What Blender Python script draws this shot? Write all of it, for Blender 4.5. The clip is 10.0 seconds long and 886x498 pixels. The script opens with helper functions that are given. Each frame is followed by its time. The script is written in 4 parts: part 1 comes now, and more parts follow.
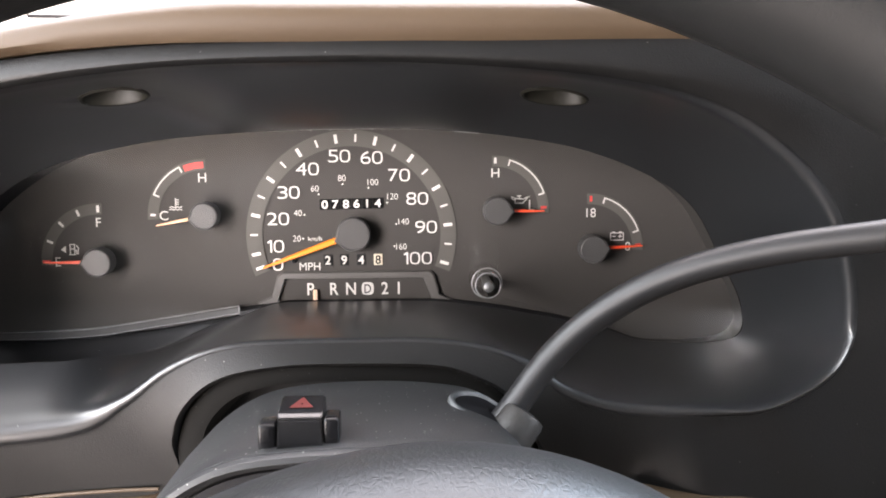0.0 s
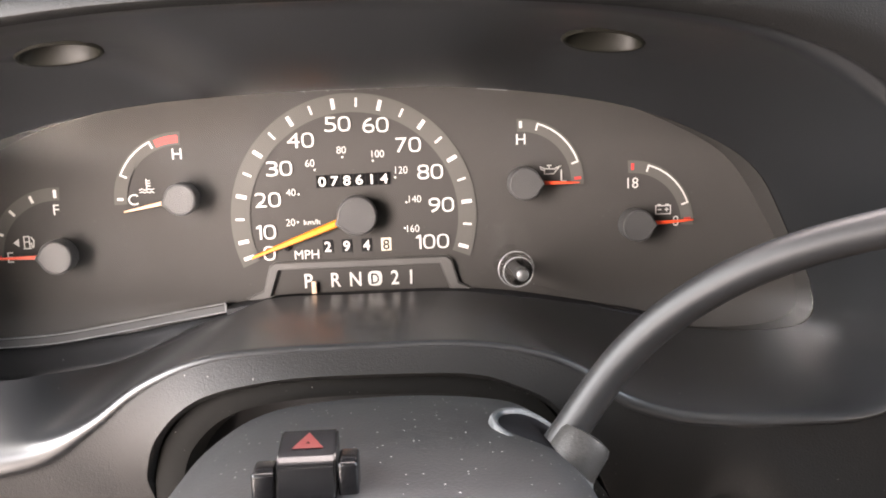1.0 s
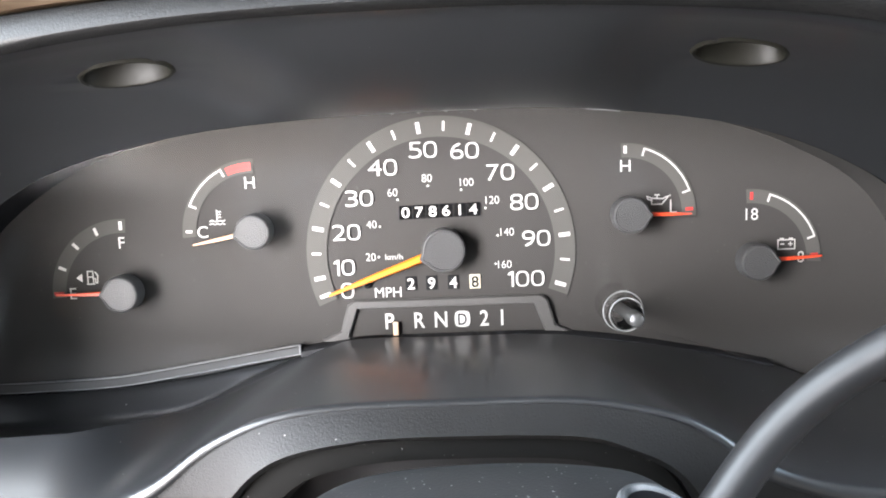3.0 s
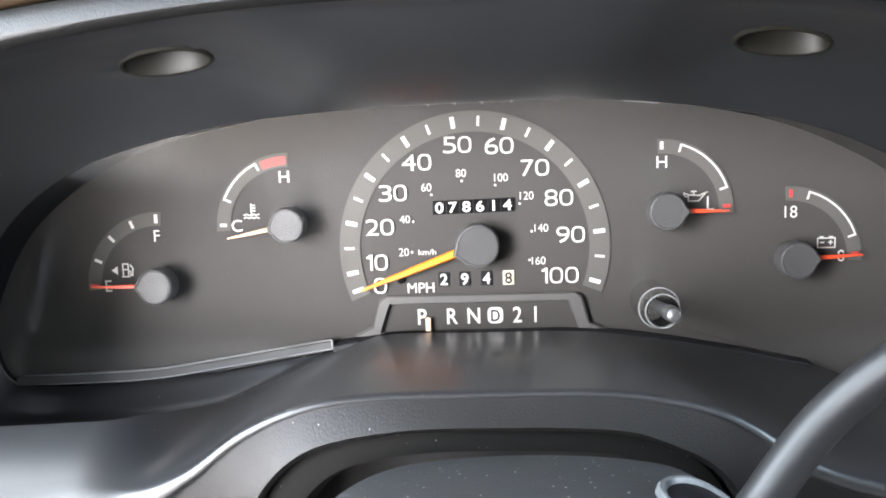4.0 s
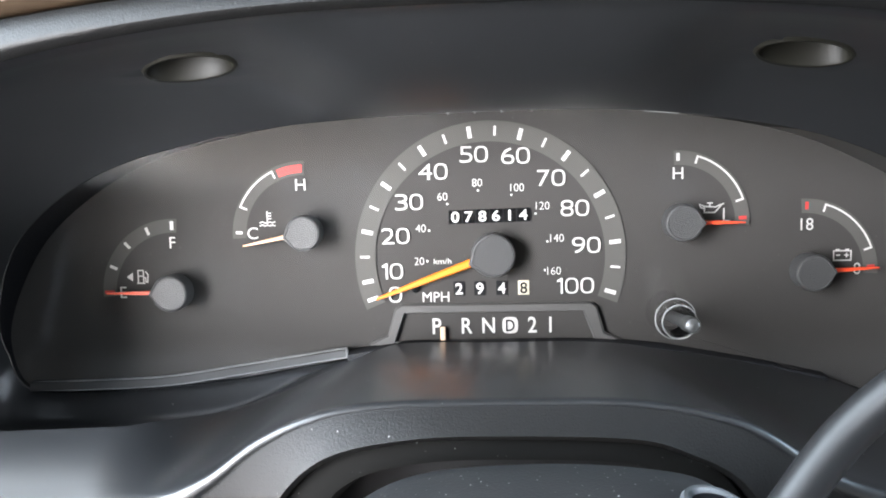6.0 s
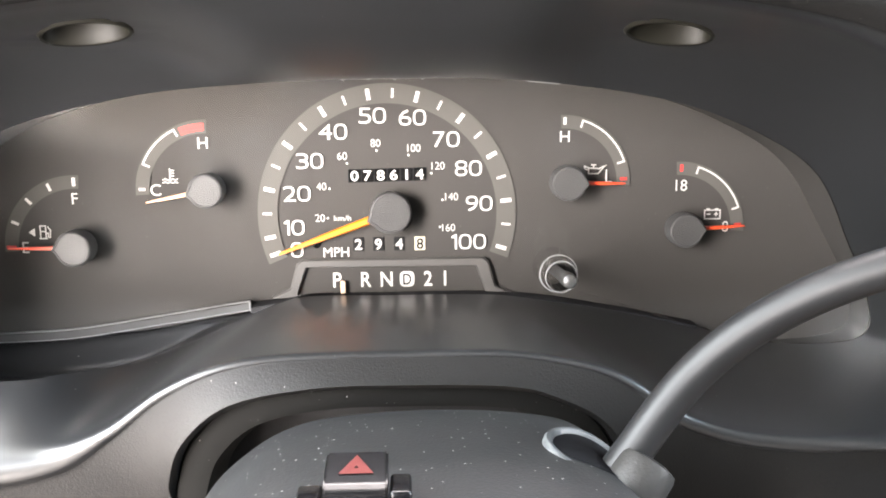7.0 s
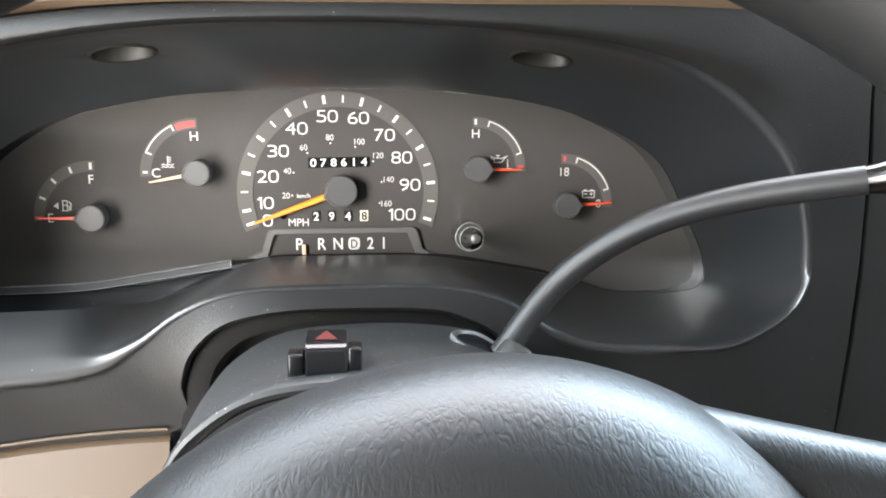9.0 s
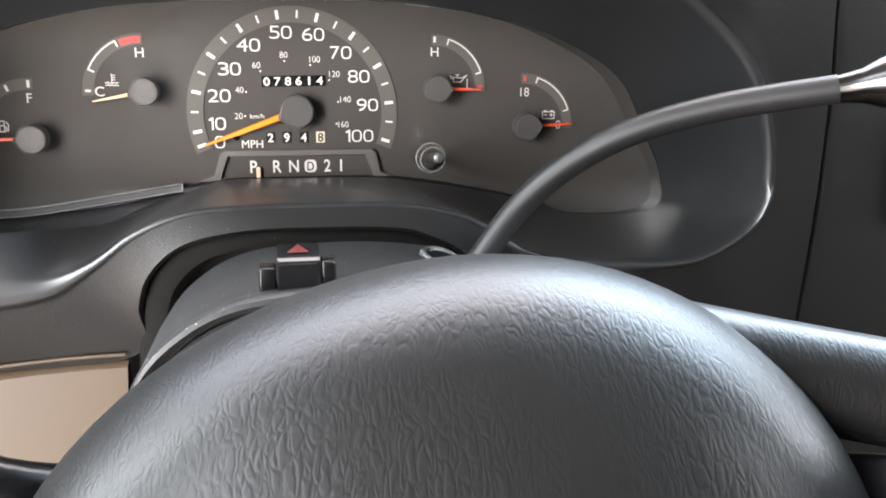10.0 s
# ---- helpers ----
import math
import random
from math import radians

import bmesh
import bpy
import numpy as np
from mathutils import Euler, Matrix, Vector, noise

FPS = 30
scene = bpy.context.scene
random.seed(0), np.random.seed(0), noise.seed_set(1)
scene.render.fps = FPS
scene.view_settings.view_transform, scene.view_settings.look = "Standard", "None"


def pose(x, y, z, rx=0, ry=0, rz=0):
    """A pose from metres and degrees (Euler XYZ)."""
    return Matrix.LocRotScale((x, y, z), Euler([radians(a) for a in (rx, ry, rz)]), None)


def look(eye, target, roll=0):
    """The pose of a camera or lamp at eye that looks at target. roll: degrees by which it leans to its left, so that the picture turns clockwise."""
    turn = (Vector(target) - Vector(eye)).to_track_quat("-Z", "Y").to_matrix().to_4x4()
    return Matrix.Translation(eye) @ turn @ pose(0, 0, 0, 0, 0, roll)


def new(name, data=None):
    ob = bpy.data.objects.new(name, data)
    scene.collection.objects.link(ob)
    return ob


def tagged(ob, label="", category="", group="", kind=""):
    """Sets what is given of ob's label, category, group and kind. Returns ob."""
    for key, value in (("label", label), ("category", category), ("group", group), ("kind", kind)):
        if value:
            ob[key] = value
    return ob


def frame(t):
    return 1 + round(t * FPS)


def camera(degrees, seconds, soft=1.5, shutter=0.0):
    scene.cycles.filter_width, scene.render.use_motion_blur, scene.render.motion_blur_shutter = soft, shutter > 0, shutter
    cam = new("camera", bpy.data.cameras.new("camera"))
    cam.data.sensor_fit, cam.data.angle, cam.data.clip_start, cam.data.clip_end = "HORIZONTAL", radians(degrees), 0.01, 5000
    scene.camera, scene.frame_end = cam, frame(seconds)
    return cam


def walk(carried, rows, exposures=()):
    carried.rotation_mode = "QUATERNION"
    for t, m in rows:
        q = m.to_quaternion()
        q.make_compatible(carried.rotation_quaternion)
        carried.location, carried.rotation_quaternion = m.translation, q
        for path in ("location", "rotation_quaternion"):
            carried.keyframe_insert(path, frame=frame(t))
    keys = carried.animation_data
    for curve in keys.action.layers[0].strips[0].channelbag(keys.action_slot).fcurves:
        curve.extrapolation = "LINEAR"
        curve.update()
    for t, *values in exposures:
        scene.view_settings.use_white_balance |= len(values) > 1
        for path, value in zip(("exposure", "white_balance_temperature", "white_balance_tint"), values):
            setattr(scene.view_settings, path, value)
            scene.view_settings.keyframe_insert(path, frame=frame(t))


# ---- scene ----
cam = camera(54.1, 10.0, 1.9)
PATH = [
    (0, (0.03, -0.444, 1.052), (0.105, 1.537, 0.786), -0.4),
    (0.5, (0.024, -0.404, 1.047), (0.111, 1.574, 0.759), -1.8),
    (1, (0.02, -0.38, 1.046), (0.115, 1.592, 0.725), -1.9),
    (1.5, (0.012, -0.369, 1.045), (0.111, 1.604, 0.733), -1.9),
    (2, (0.007, -0.354, 1.047), (0.061, 1.623, 0.75), -1.7),
    (2.5, (0.007, -0.346, 1.048), (0.01, 1.635, 0.775), -2.0),
    (4, (0.004, -0.343, 1.04), (-0.091, 1.641, 0.806), -1.9),
    (4.5, (0.001, -0.344, 1.04), (-0.116, 1.642, 0.836), -1.7),
    (5, (0.001, -0.344, 1.04), (-0.115, 1.644, 0.848), -1.7),
    (6.3, (-0.002, -0.343, 1.038), (-0.092, 1.644, 0.825), -1.2),
    (6.5, (0.002, -0.342, 1.039), (-0.074, 1.643, 0.805), -1.0),
    (7, (0.008, -0.36, 1.046), (0.09, 1.61, 0.711), -0.5),
    (7.5, (0.005, -0.428, 1.057), (0.11, 1.543, 0.73), -0.4),
    (8, (-0.003, -0.479, 1.064), (0.095, 1.498, 0.78), -0.6),
    (8.5, (-0.001, -0.484, 1.051), (0.135, 1.487, 0.743), 0.2),
    (9, (0.004, -0.468, 1.045), (0.223, 1.494, 0.724), 0.1),
    (9.5, (-0.008, -0.45, 1.042), (0.297, 1.498, 0.705), -0.5),
    (9.7, (-0.013, -0.45, 1.023), (0.336, 1.498, 0.728), -0.5),
    (10, (-0.008, -0.461, 1.034), (0.354, 1.453, 0.58), 0.4),
]
walk(cam, [(t, look(eye, target, roll)) for t, eye, target, roll in PATH], [(0, 4.77, 6800, 18), (0.5, 5.27, 6800, 16), (1.0, 5.31, 7200, 20), (1.5, 5.71, 7100, 20), (2.0, 5.80, 6880, 20), (2.5, 5.47, 6350, 14), (4.0, 5.46, 6200, 12), (4.5, 5.39, 6050, 10), (5.0, 5.10, 6150, 12), (6.5, 5.30, 6050, 10), (7.0, 5.62, 6800, 14), (7.5, 6.13, 6050, 6), (8.0, 5.44, 6100, 6), (9.0, 5.10, 6520, 10), (9.5, 5.36, 6580, 12), (10, 4.82, 6700, 14)])

# ---------------------------------------------------------------- light
world = bpy.data.worlds.new("sky")
scene.world = world
world.use_nodes = True
wn = world.node_tree.nodes
sky = wn.new("ShaderNodeTexSky")
sky.sky_type, sky.sun_disc = "NISHITA", False
sky.sun_elevation, sky.sun_rotation = radians(86), radians(117)
sky.air_density, sky.dust_density, sky.ozone_density = 1.0, 6.0, 0.4
wn["Background"].inputs["Strength"].default_value = 0.15
pale = wn.new("ShaderNodeHueSaturation")
pale.inputs["Saturation"].default_value, pale.inputs["Hue"].default_value = 0.5, 0.47
world.node_tree.links.new(sky.outputs["Color"], pale.inputs["Color"])
world.node_tree.links.new(pale.outputs["Color"], wn["Background"].inputs["Color"])

sun = new("sun", bpy.data.lights.new("sun", "SUN"))
sun.data.energy, sun.data.angle, sun.data.color = 3.0, radians(0.53), (1.0, 0.95, 0.88)
sun.matrix_world = look((0.3, -0.15, 1 + 5.6), (0, 0, 1))

# daylight from the bright ground outside that comes in at the open driver's door
window_light = new("window_light", bpy.data.lights.new("window_light", "AREA"))
window_light.data.shape, window_light.data.size, window_light.data.size_y = "RECTANGLE", 0.50, 0.80
window_light.data.energy, window_light.data.color = 2.45, (1.0, 0.975, 0.95)
window_light.matrix_world = look((-0.86, -1.08, 1.06), (0.0, 0.0, 1.0))
# added fill lamp low in the door gap, as if sunlit ground threw light up
ground_light = new("ground_light", bpy.data.lights.new("ground_light", "AREA"))
ground_light.data.shape, ground_light.data.size, ground_light.data.size_y = "RECTANGLE", 0.70, 0.45
ground_light.data.energy, ground_light.data.color = 0.34, (1.0, 0.97, 0.97)
ground_light.matrix_world = look((-0.57, -0.90, 0.42), (-0.05, -0.10, 1.05))
# sky light through the driver's side window
side_light = new("side_window_light", bpy.data.lights.new("side_window_light", "AREA"))
side_light.data.shape, side_light.data.size, side_light.data.size_y = "RECTANGLE", 0.50, 0.42
side_light.data.energy, side_light.data.color = 0.46, (0.86, 0.95, 0.95)
side_light.matrix_world = look((-0.52, -0.26, 1.34), (0.0, -0.12, 1.0))
# daylight through the passenger's window
passenger_light = new("passenger_window_light", bpy.data.lights.new("passenger_window_light", "AREA"))
passenger_light.data.shape, passenger_light.data.size, passenger_light.data.size_y = "RECTANGLE", 0.70, 0.40
passenger_light.data.energy, passenger_light.data.color = 1.0, (0.86, 0.94, 1.0)
passenger_light.matrix_world = look((1.38, -0.45, 1.30), (-0.1, -0.1, 1.03))
# sky light through the windscreen
windscreen_light = new("windscreen_light", bpy.data.lights.new("windscreen_light", "AREA"))
windscreen_light.data.shape, windscreen_light.data.size, windscreen_light.data.size_y = "RECTANGLE", 1.10, 0.38
windscreen_light.data.energy, windscreen_light.data.color = 0.92, (0.52, 0.79, 1.0)
windscreen_light.matrix_world = look((0.72, 0.07, 1.52), (0.05, -0.30, 0.98))

# ---------------------------------------------------------------- materials
def material(name, colour, rough=0.5, metal=0.0, grain=0.0, grain_size=0.001, mottle=0.12, mottle_size=0.03,
             kind="noise", coat=0.0, dust=0.0, spec=0.5, wear=0.05, speck_size=1.0):
    """Procedural plastic, paint, vinyl or metal with fine relief and a slow change of tone."""
    m = bpy.data.materials.new(name)
    m.use_nodes = True
    n, l = m.node_tree.nodes, m.node_tree.links
    b = n["Principled BSDF"]
    b.inputs["Roughness"].default_value = rough
    b.inputs["Metallic"].default_value = metal
    b.inputs["Coat Weight"].default_value = coat
    b.inputs["Specular IOR Level"].default_value = spec
    co = n.new("ShaderNodeTexCoord")
    slow = n.new("ShaderNodeTexNoise")
    slow.inputs["Scale"].default_value = 1 / mottle_size
    slow.inputs["Detail"].default_value = 5
    l.new(co.outputs["Object"], slow.inputs["Vector"])
    ramp = n.new("ShaderNodeMixRGB")
    ramp.inputs[1].default_value = (*[c * (1 - mottle) for c in colour], 1)
    ramp.inputs[2].default_value = (*[min(1, c * (1 + mottle)) for c in colour], 1)
    l.new(slow.outputs["Fac"], ramp.inputs[0])
    last = ramp.outputs[0]
    if dust:
        speck = n.new("ShaderNodeTexVoronoi")
        speck.inputs["Scale"].default_value = 400
        l.new(co.outputs["Object"], speck.inputs["Vector"])
        cut = n.new("ShaderNodeMapRange")
        cut.inputs["From Min"].default_value, cut.inputs["From Max"].default_value = 0.088 * speck_size, 0.04 * speck_size
        l.new(speck.outputs["Distance"], cut.inputs["Value"])
        pick = n.new("ShaderNodeSeparateColor")
        l.new(speck.outputs["Color"], pick.inputs["Color"])
        few = n.new("ShaderNodeMath")
        few.operation, few.inputs[1].default_value = "LESS_THAN", dust
        l.new(pick.outputs["Red"], few.inputs[0])
        # dust settles on what faces up
        geo, split = n.new("ShaderNodeNewGeometry"), n.new("ShaderNodeSeparateXYZ")
        l.new(geo.outputs["Normal"], split.inputs["Vector"])
        up = n.new("ShaderNodeMapRange")
        up.interpolation_type = "SMOOTHSTEP"
        up.inputs["From Min"].default_value, up.inputs["From Max"].default_value = -0.1, 0.5
        up.inputs["To Min"].default_value = 0.12
        l.new(split.outputs["Z"], up.inputs["Value"])
        lie = n.new("ShaderNodeMath")
        lie.operation = "MULTIPLY"
        l.new(cut.outputs["Result"], lie.inputs[0])
        l.new(up.outputs["Result"], lie.inputs[1])
        both = n.new("ShaderNodeMath")
        both.operation = "MULTIPLY"
        l.new(lie.outputs[0], both.inputs[0])
        l.new(few.outputs[0], both.inputs[1])
        white = n.new("ShaderNodeMixRGB")
        white.inputs[2].default_value = (0.42, 0.415, 0.40, 1)
        l.new(both.outputs[0], white.inputs[0])
        l.new(last, white.inputs[1])
        last = white.outputs[0]
    l.new(last, b.inputs["Base Color"])
    vary = n.new("ShaderNodeMapRange")
    vary.inputs["To Min"].default_value, vary.inputs["To Max"].default_value = max(0.02, rough - wear), min(1, rough + wear)
    l.new(slow.outputs["Fac"], vary.inputs["Value"])
    l.new(vary.outputs["Result"], b.inputs["Roughness"])
    if grain:
        if kind == "cells":
            tex = n.new("ShaderNodeTexVoronoi")
            tex.feature = "SMOOTH_F1"
            out = tex.outputs["Distance"]
        else:
            tex = n.new("ShaderNodeTexNoise")
            tex.inputs["Detail"].default_value = 3
            out = tex.outputs["Fac"]
        tex.inputs["Scale"].default_value = 1 / grain_size
        l.new(co.outputs["Object"], tex.inputs["Vector"])
        bump = n.new("ShaderNodeBump")
        bump.inputs["Strength"].default_value = grain
        bump.inputs["Distance"].default_value = grain_size * 0.4
        l.new(out, bump.inputs["Height"])
        l.new(bump.outputs["Normal"], b.inputs["Normal"])
    return m


def leather(name, colour, rough, scale, depth, stretch=(1, 1, 1), width=0.14):
    """Moulded vinyl with long crossing wrinkles."""
    m = material(name, colour, rough, mottle=0.1, mottle_size=0.05)
    n, l = m.node_tree.nodes, m.node_tree.links
    co = n["Texture Coordinate"]
    map_ = n.new("ShaderNodeMapping")
    map_.inputs["Scale"].default_value = stretch
    map_.inputs["Rotation"].default_value = (0, 0.5, 0)
    l.new(co.outputs["Object"], map_.inputs["Vector"])
    warp = n.new("ShaderNodeTexNoise")
    warp.inputs["Scale"].default_value = scale * 0.5
    warp.inputs["Detail"].default_value = 2
    l.new(map_.outputs["Vector"], warp.inputs["Vector"])
    shift = n.new("ShaderNodeMixRGB")
    shift.blend_type, shift.inputs[0].default_value = "ADD", 0.004
    l.new(map_.outputs["Vector"], shift.inputs[1])
    l.new(warp.outputs["Color"], shift.inputs[2])
    cells = n.new("ShaderNodeTexVoronoi")
    cells.feature = "DISTANCE_TO_EDGE"
    cells.inputs["Scale"].default_value = scale
    l.new(shift.outputs[0], cells.inputs["Vector"])
    soft = n.new("ShaderNodeMapRange")
    soft.inputs["From Max"].default_value = width
    soft.inputs["To Min"].default_value, soft.inputs["To Max"].default_value = 0, 1
    soft.interpolation_type = "SMOOTHSTEP"
    l.new(cells.outputs["Distance"], soft.inputs["Value"])
    fine = n.new("ShaderNodeTexNoise")
    fine.inputs["Scale"].default_value = scale * 6
    l.new(co.outputs["Object"], fine.inputs["Vector"])
    add = n.new("ShaderNodeMath")
    add.operation, add.inputs[1].default_value = "MULTIPLY_ADD", 0.25
    l.new(fine.outputs["Fac"], add.inputs[0])
    l.new(soft.outputs["Result"], add.inputs[2])
    bump = n.new("ShaderNodeBump")
    bump.inputs["Strength"].default_value = depth
    bump.inputs["Distance"].default_value = 0.0006
    l.new(add.outputs[0], bump.inputs["Height"])
    l.new(bump.outputs["Normal"], n["Principled BSDF"].inputs["Normal"])
    return m


def clear(name, tint=(1, 1, 1), rough=0.02, ior=1.45):
    """Clear plastic sheet: what lies behind shows through, and it mirrors by Fresnel."""
    m = bpy.data.materials.new(name)
    m.use_nodes = True
    n, l = m.node_tree.nodes, m.node_tree.links
    n.remove(n["Principled BSDF"])
    mix, see, gloss, fres = n.new("ShaderNodeMixShader"), n.new("ShaderNodeBsdfTransparent"), n.new("ShaderNodeBsdfGlossy"), n.new("ShaderNodeFresnel")
    see.inputs["Color"].default_value = (*tint, 1)
    gloss.inputs["Roughness"].default_value = rough
    fres.inputs["IOR"].default_value = ior
    l.new(fres.outputs[0], mix.inputs[0])
    l.new(see.outputs[0], mix.inputs[1])
    l.new(gloss.outputs[0], mix.inputs[2])
    l.new(mix.outputs[0], n["Material Output"].inputs["Surface"])
    return m


BEZEL = material("black moulded plastic", (0.0045, 0.0045, 0.0045), 0.45, grain=0.5, grain_size=0.0006, dust=0.14, spec=0.22)
SHROUD = material("smooth black plastic", (0.0114, 0.0119, 0.0128), 0.30, dust=0.10, wear=0.02, spec=0.6)
COLUMN = material("charcoal column plastic", (0.014, 0.0143, 0.015), 0.44, grain=0.15, grain_size=0.0008, kind="cells", dust=0.7, spec=0.32, speck_size=1.4)
DIAL = material("matte dark grey dial", (0.0505, 0.0479, 0.0452), 0.75, grain=0.1, grain_size=0.0004, dust=0.2, mottle=0.05, spec=0.15)
SCALE = material("mid grey print", (0.094, 0.0915, 0.085), 0.7, mottle=0.05, spec=0.05)
WHITE = material("white print", (0.61, 0.60, 0.575), 0.6, mottle=0.05)
RED = material("red print", (0.55, 0.045, 0.04), 0.6, mottle=0.05)
NEEDLE = material("bright orange needle", (0.92, 0.245, 0.008), 0.45, mottle=0.04)
NEEDLE_PALE = material("faded orange needle", (0.95, 0.50, 0.28), 0.45, mottle=0.04)
NEEDLE_RED = material("red orange needle", (0.90, 0.09, 0.03), 0.45, mottle=0.04)
CAP = material("grey needle cap", (0.060, 0.060, 0.060), 0.42, spec=0.35, grain=0.8, grain_size=0.0006)
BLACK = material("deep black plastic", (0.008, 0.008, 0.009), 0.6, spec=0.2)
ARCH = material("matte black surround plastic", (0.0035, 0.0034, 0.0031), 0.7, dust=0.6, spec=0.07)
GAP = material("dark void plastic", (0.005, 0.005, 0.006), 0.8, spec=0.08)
CREAM = material("cream drum", (0.62, 0.56, 0.44), 0.6)
POCKET = material("grey pocket plastic", (0.0062, 0.0060, 0.0044), 0.45, spec=0.18)
TAN = leather("tan dash vinyl", (0.041, 0.0268, 0.0156), 0.5, 900, 0.08)
WHEEL = leather("black wheel vinyl", (0.0036, 0.0038, 0.0040), 0.40, 600, 0.11, (1.0, 0.5, 0.18), 0.26)
WHEEL.node_tree.nodes["Principled BSDF"].inputs["Specular IOR Level"].default_value = 0.25
TAN.node_tree.nodes["Principled BSDF"].inputs["Specular IOR Level"].default_value = 0.25
RIM = leather("black rim vinyl", (0.0062, 0.0065, 0.0066), 0.46, 700, 0.05)
RIM.node_tree.nodes["Principled BSDF"].inputs["Specular IOR Level"].default_value = 0.14
BOOT = material("worn black boot plastic", (0.021, 0.0205, 0.020), 0.45, grain=0.4, grain_size=0.0008, mottle=0.6, mottle_size=0.005, spec=0.2)
WORN = material("worn grey plastic edge", (0.060, 0.064, 0.067), 0.42, grain=0.4, grain_size=0.0007, mottle=0.5, mottle_size=0.004)
LEVER = material("satin black lever", (0.008, 0.0082, 0.0088), 0.46, mottle=0.06, spec=0.28)
CHROME = material("polished chrome", (0.042, 0.041, 0.041), 0.22, metal=1.0, mottle=0.03)
SWITCH = material("glossy black switch", (0.003, 0.003, 0.0035), 0.24, spec=0.26)
FRAME = material("grained grey frame plastic", (0.085, 0.082, 0.079), 0.55, grain=0.4, grain_size=0.0005)
LENS_EDGE = material("dull lens edge plastic", (0.030, 0.030, 0.030), 0.6, spec=0.25)
# pale tone that stands in for glints and reflections about the lens
PALE = material("pale glint plastic", (0.12, 0.12, 0.122), 0.4, mottle=0.5, mottle_size=0.006)
PAPER = material("white printed paper", (0.80, 0.80, 0.78), 0.7, mottle=0.03)
SHINE = material("pale cup glint", (0.16, 0.16, 0.157), 0.12, mottle=0.6, mottle_size=0.004)
POST = material("grey post plastic", (0.030, 0.030, 0.029), 0.36)
INK = material("faded black ink", (0.02, 0.02, 0.022), 0.7)
CLEAR = clear("clear lens plastic", rough=0.16)
CUP = clear("clear cup plastic", (0.86, 0.86, 0.85), 0.06, 2.1)
LINER = material("grey beige headliner", (0.09, 0.087, 0.081), 0.9, grain=0.3, grain_size=0.002)
CARPET = material("dark tan carpet", (0.08, 0.065, 0.05), 0.9, grain=0.4, grain_size=0.002)
CLOTH = material("tan seat cloth", (0.16, 0.125, 0.095), 0.9, grain=0.4, grain_size=0.002)
ASPHALT = material("pale concrete", (0.26, 0.25, 0.23), 0.9, grain=0.5, grain_size=0.01, mottle=0.3, mottle_size=0.6)


# ---------------------------------------------------------------- mesh helpers
def put(name, bm, mat, parent=None, label="", smooth=True, face=None):
    me = bpy.data.meshes.new(name)
    bmesh.ops.recalc_face_normals(bm, faces=bm.faces)
    if face and sum(f.normal.dot(face) * f.calc_area() for f in bm.faces) < 0:
        bmesh.ops.reverse_faces(bm, faces=bm.faces)
    bm.to_mesh(me)
    bm.free()
    me.materials.append(mat)
    if smooth:
        me.shade_smooth()
        me.set_sharp_from_angle(angle=radians(38))
    ob = new(name, me)
    if parent:
        ob.parent = parent
    if label:
        tagged(ob, label)
    return ob


part = put


def thing(name, label, category, group="", kind="", at=(0, 0, 0)):
    ob = new(name)
    ob.empty_display_size = 0.02
    ob.location = at
    return tagged(ob, label, category, group, kind)


def spline(points, per=10, closed=True):
    """Catmull-Rom through the points."""
    pts = [Vector(p) for p in points]
    n, out = len(pts), []
    for i in range(n if closed else n - 1):
        if closed:
            a, b, c, d = (pts[(i + k) % n] for k in (-1, 0, 1, 2))
        else:
            a, b, c, d = pts[max(i - 1, 0)], pts[i], pts[i + 1], pts[min(i + 2, n - 1)]
        for s in range(per):
            u = s / per
            out.append(0.5 * (2 * b + (c - a) * u + (2 * a - 5 * b + 4 * c - d) * u * u + (3 * b - a - 3 * c + d) * u ** 3))
    if not closed:
        out.append(pts[-1])
    return out


def loft(rings, closed=True, cap_first=False, cap_last=False):
    bm = bmesh.new()
    rows = [[bm.verts.new(p) for p in r] for r in rings]
    n = len(rows[0])
    for a, b in zip(rows, rows[1:]):
        for i in range(n if closed else n - 1):
            j = (i + 1) % n
            bm.faces.new((a[i], a[j], b[j], b[i]))
    if cap_first:
        bm.faces.new(rows[0])
    if cap_last:
        bm.faces.new(rows[-1])
    return bm


def tube(points, radii, sides=20, caps=True):
    """A round bar along the points."""
    pts = [Vector(p) for p in points]
    rings, up = [], Vector((0, 1, 0.3)).normalized()
    for i, p in enumerate(pts):
        d = (pts[min(i + 1, len(pts) - 1)] - pts[max(i - 1, 0)]).normalized()
        u = d.cross(up).normalized()
        v = u.cross(d)
        r = radii[i] if hasattr(radii, "__len__") else radii
        rings.append([p + r * (math.cos(a) * u + math.sin(a) * v) for a in (2 * math.pi * k / sides for k in range(sides))])
    return loft(rings, True, caps, caps)


def prism(outline, y0, y1, bevel=0.0):
    """A plate with its outline in x and z, from depth y0 (front) to y1 (back)."""
    bm = bmesh.new()
    front = bm.faces.new([bm.verts.new((x, y0, z)) for x, z in outline])
    back = [bm.verts.new((x, y1, z)) for x, z in outline]
    fv = list(front.verts)
    for i in range(len(fv)):
        j = (i + 1) % len(fv)
        bm.faces.new((fv[i], fv[j], back[j], back[i]))
    bm.faces.new(back[::-1])
    if bevel:
        edges = [e for e in front.edges]
        bmesh.ops.bevel(bm, geom=edges, offset=bevel, segments=2, affect="EDGES", profile=0.5)
    return bm


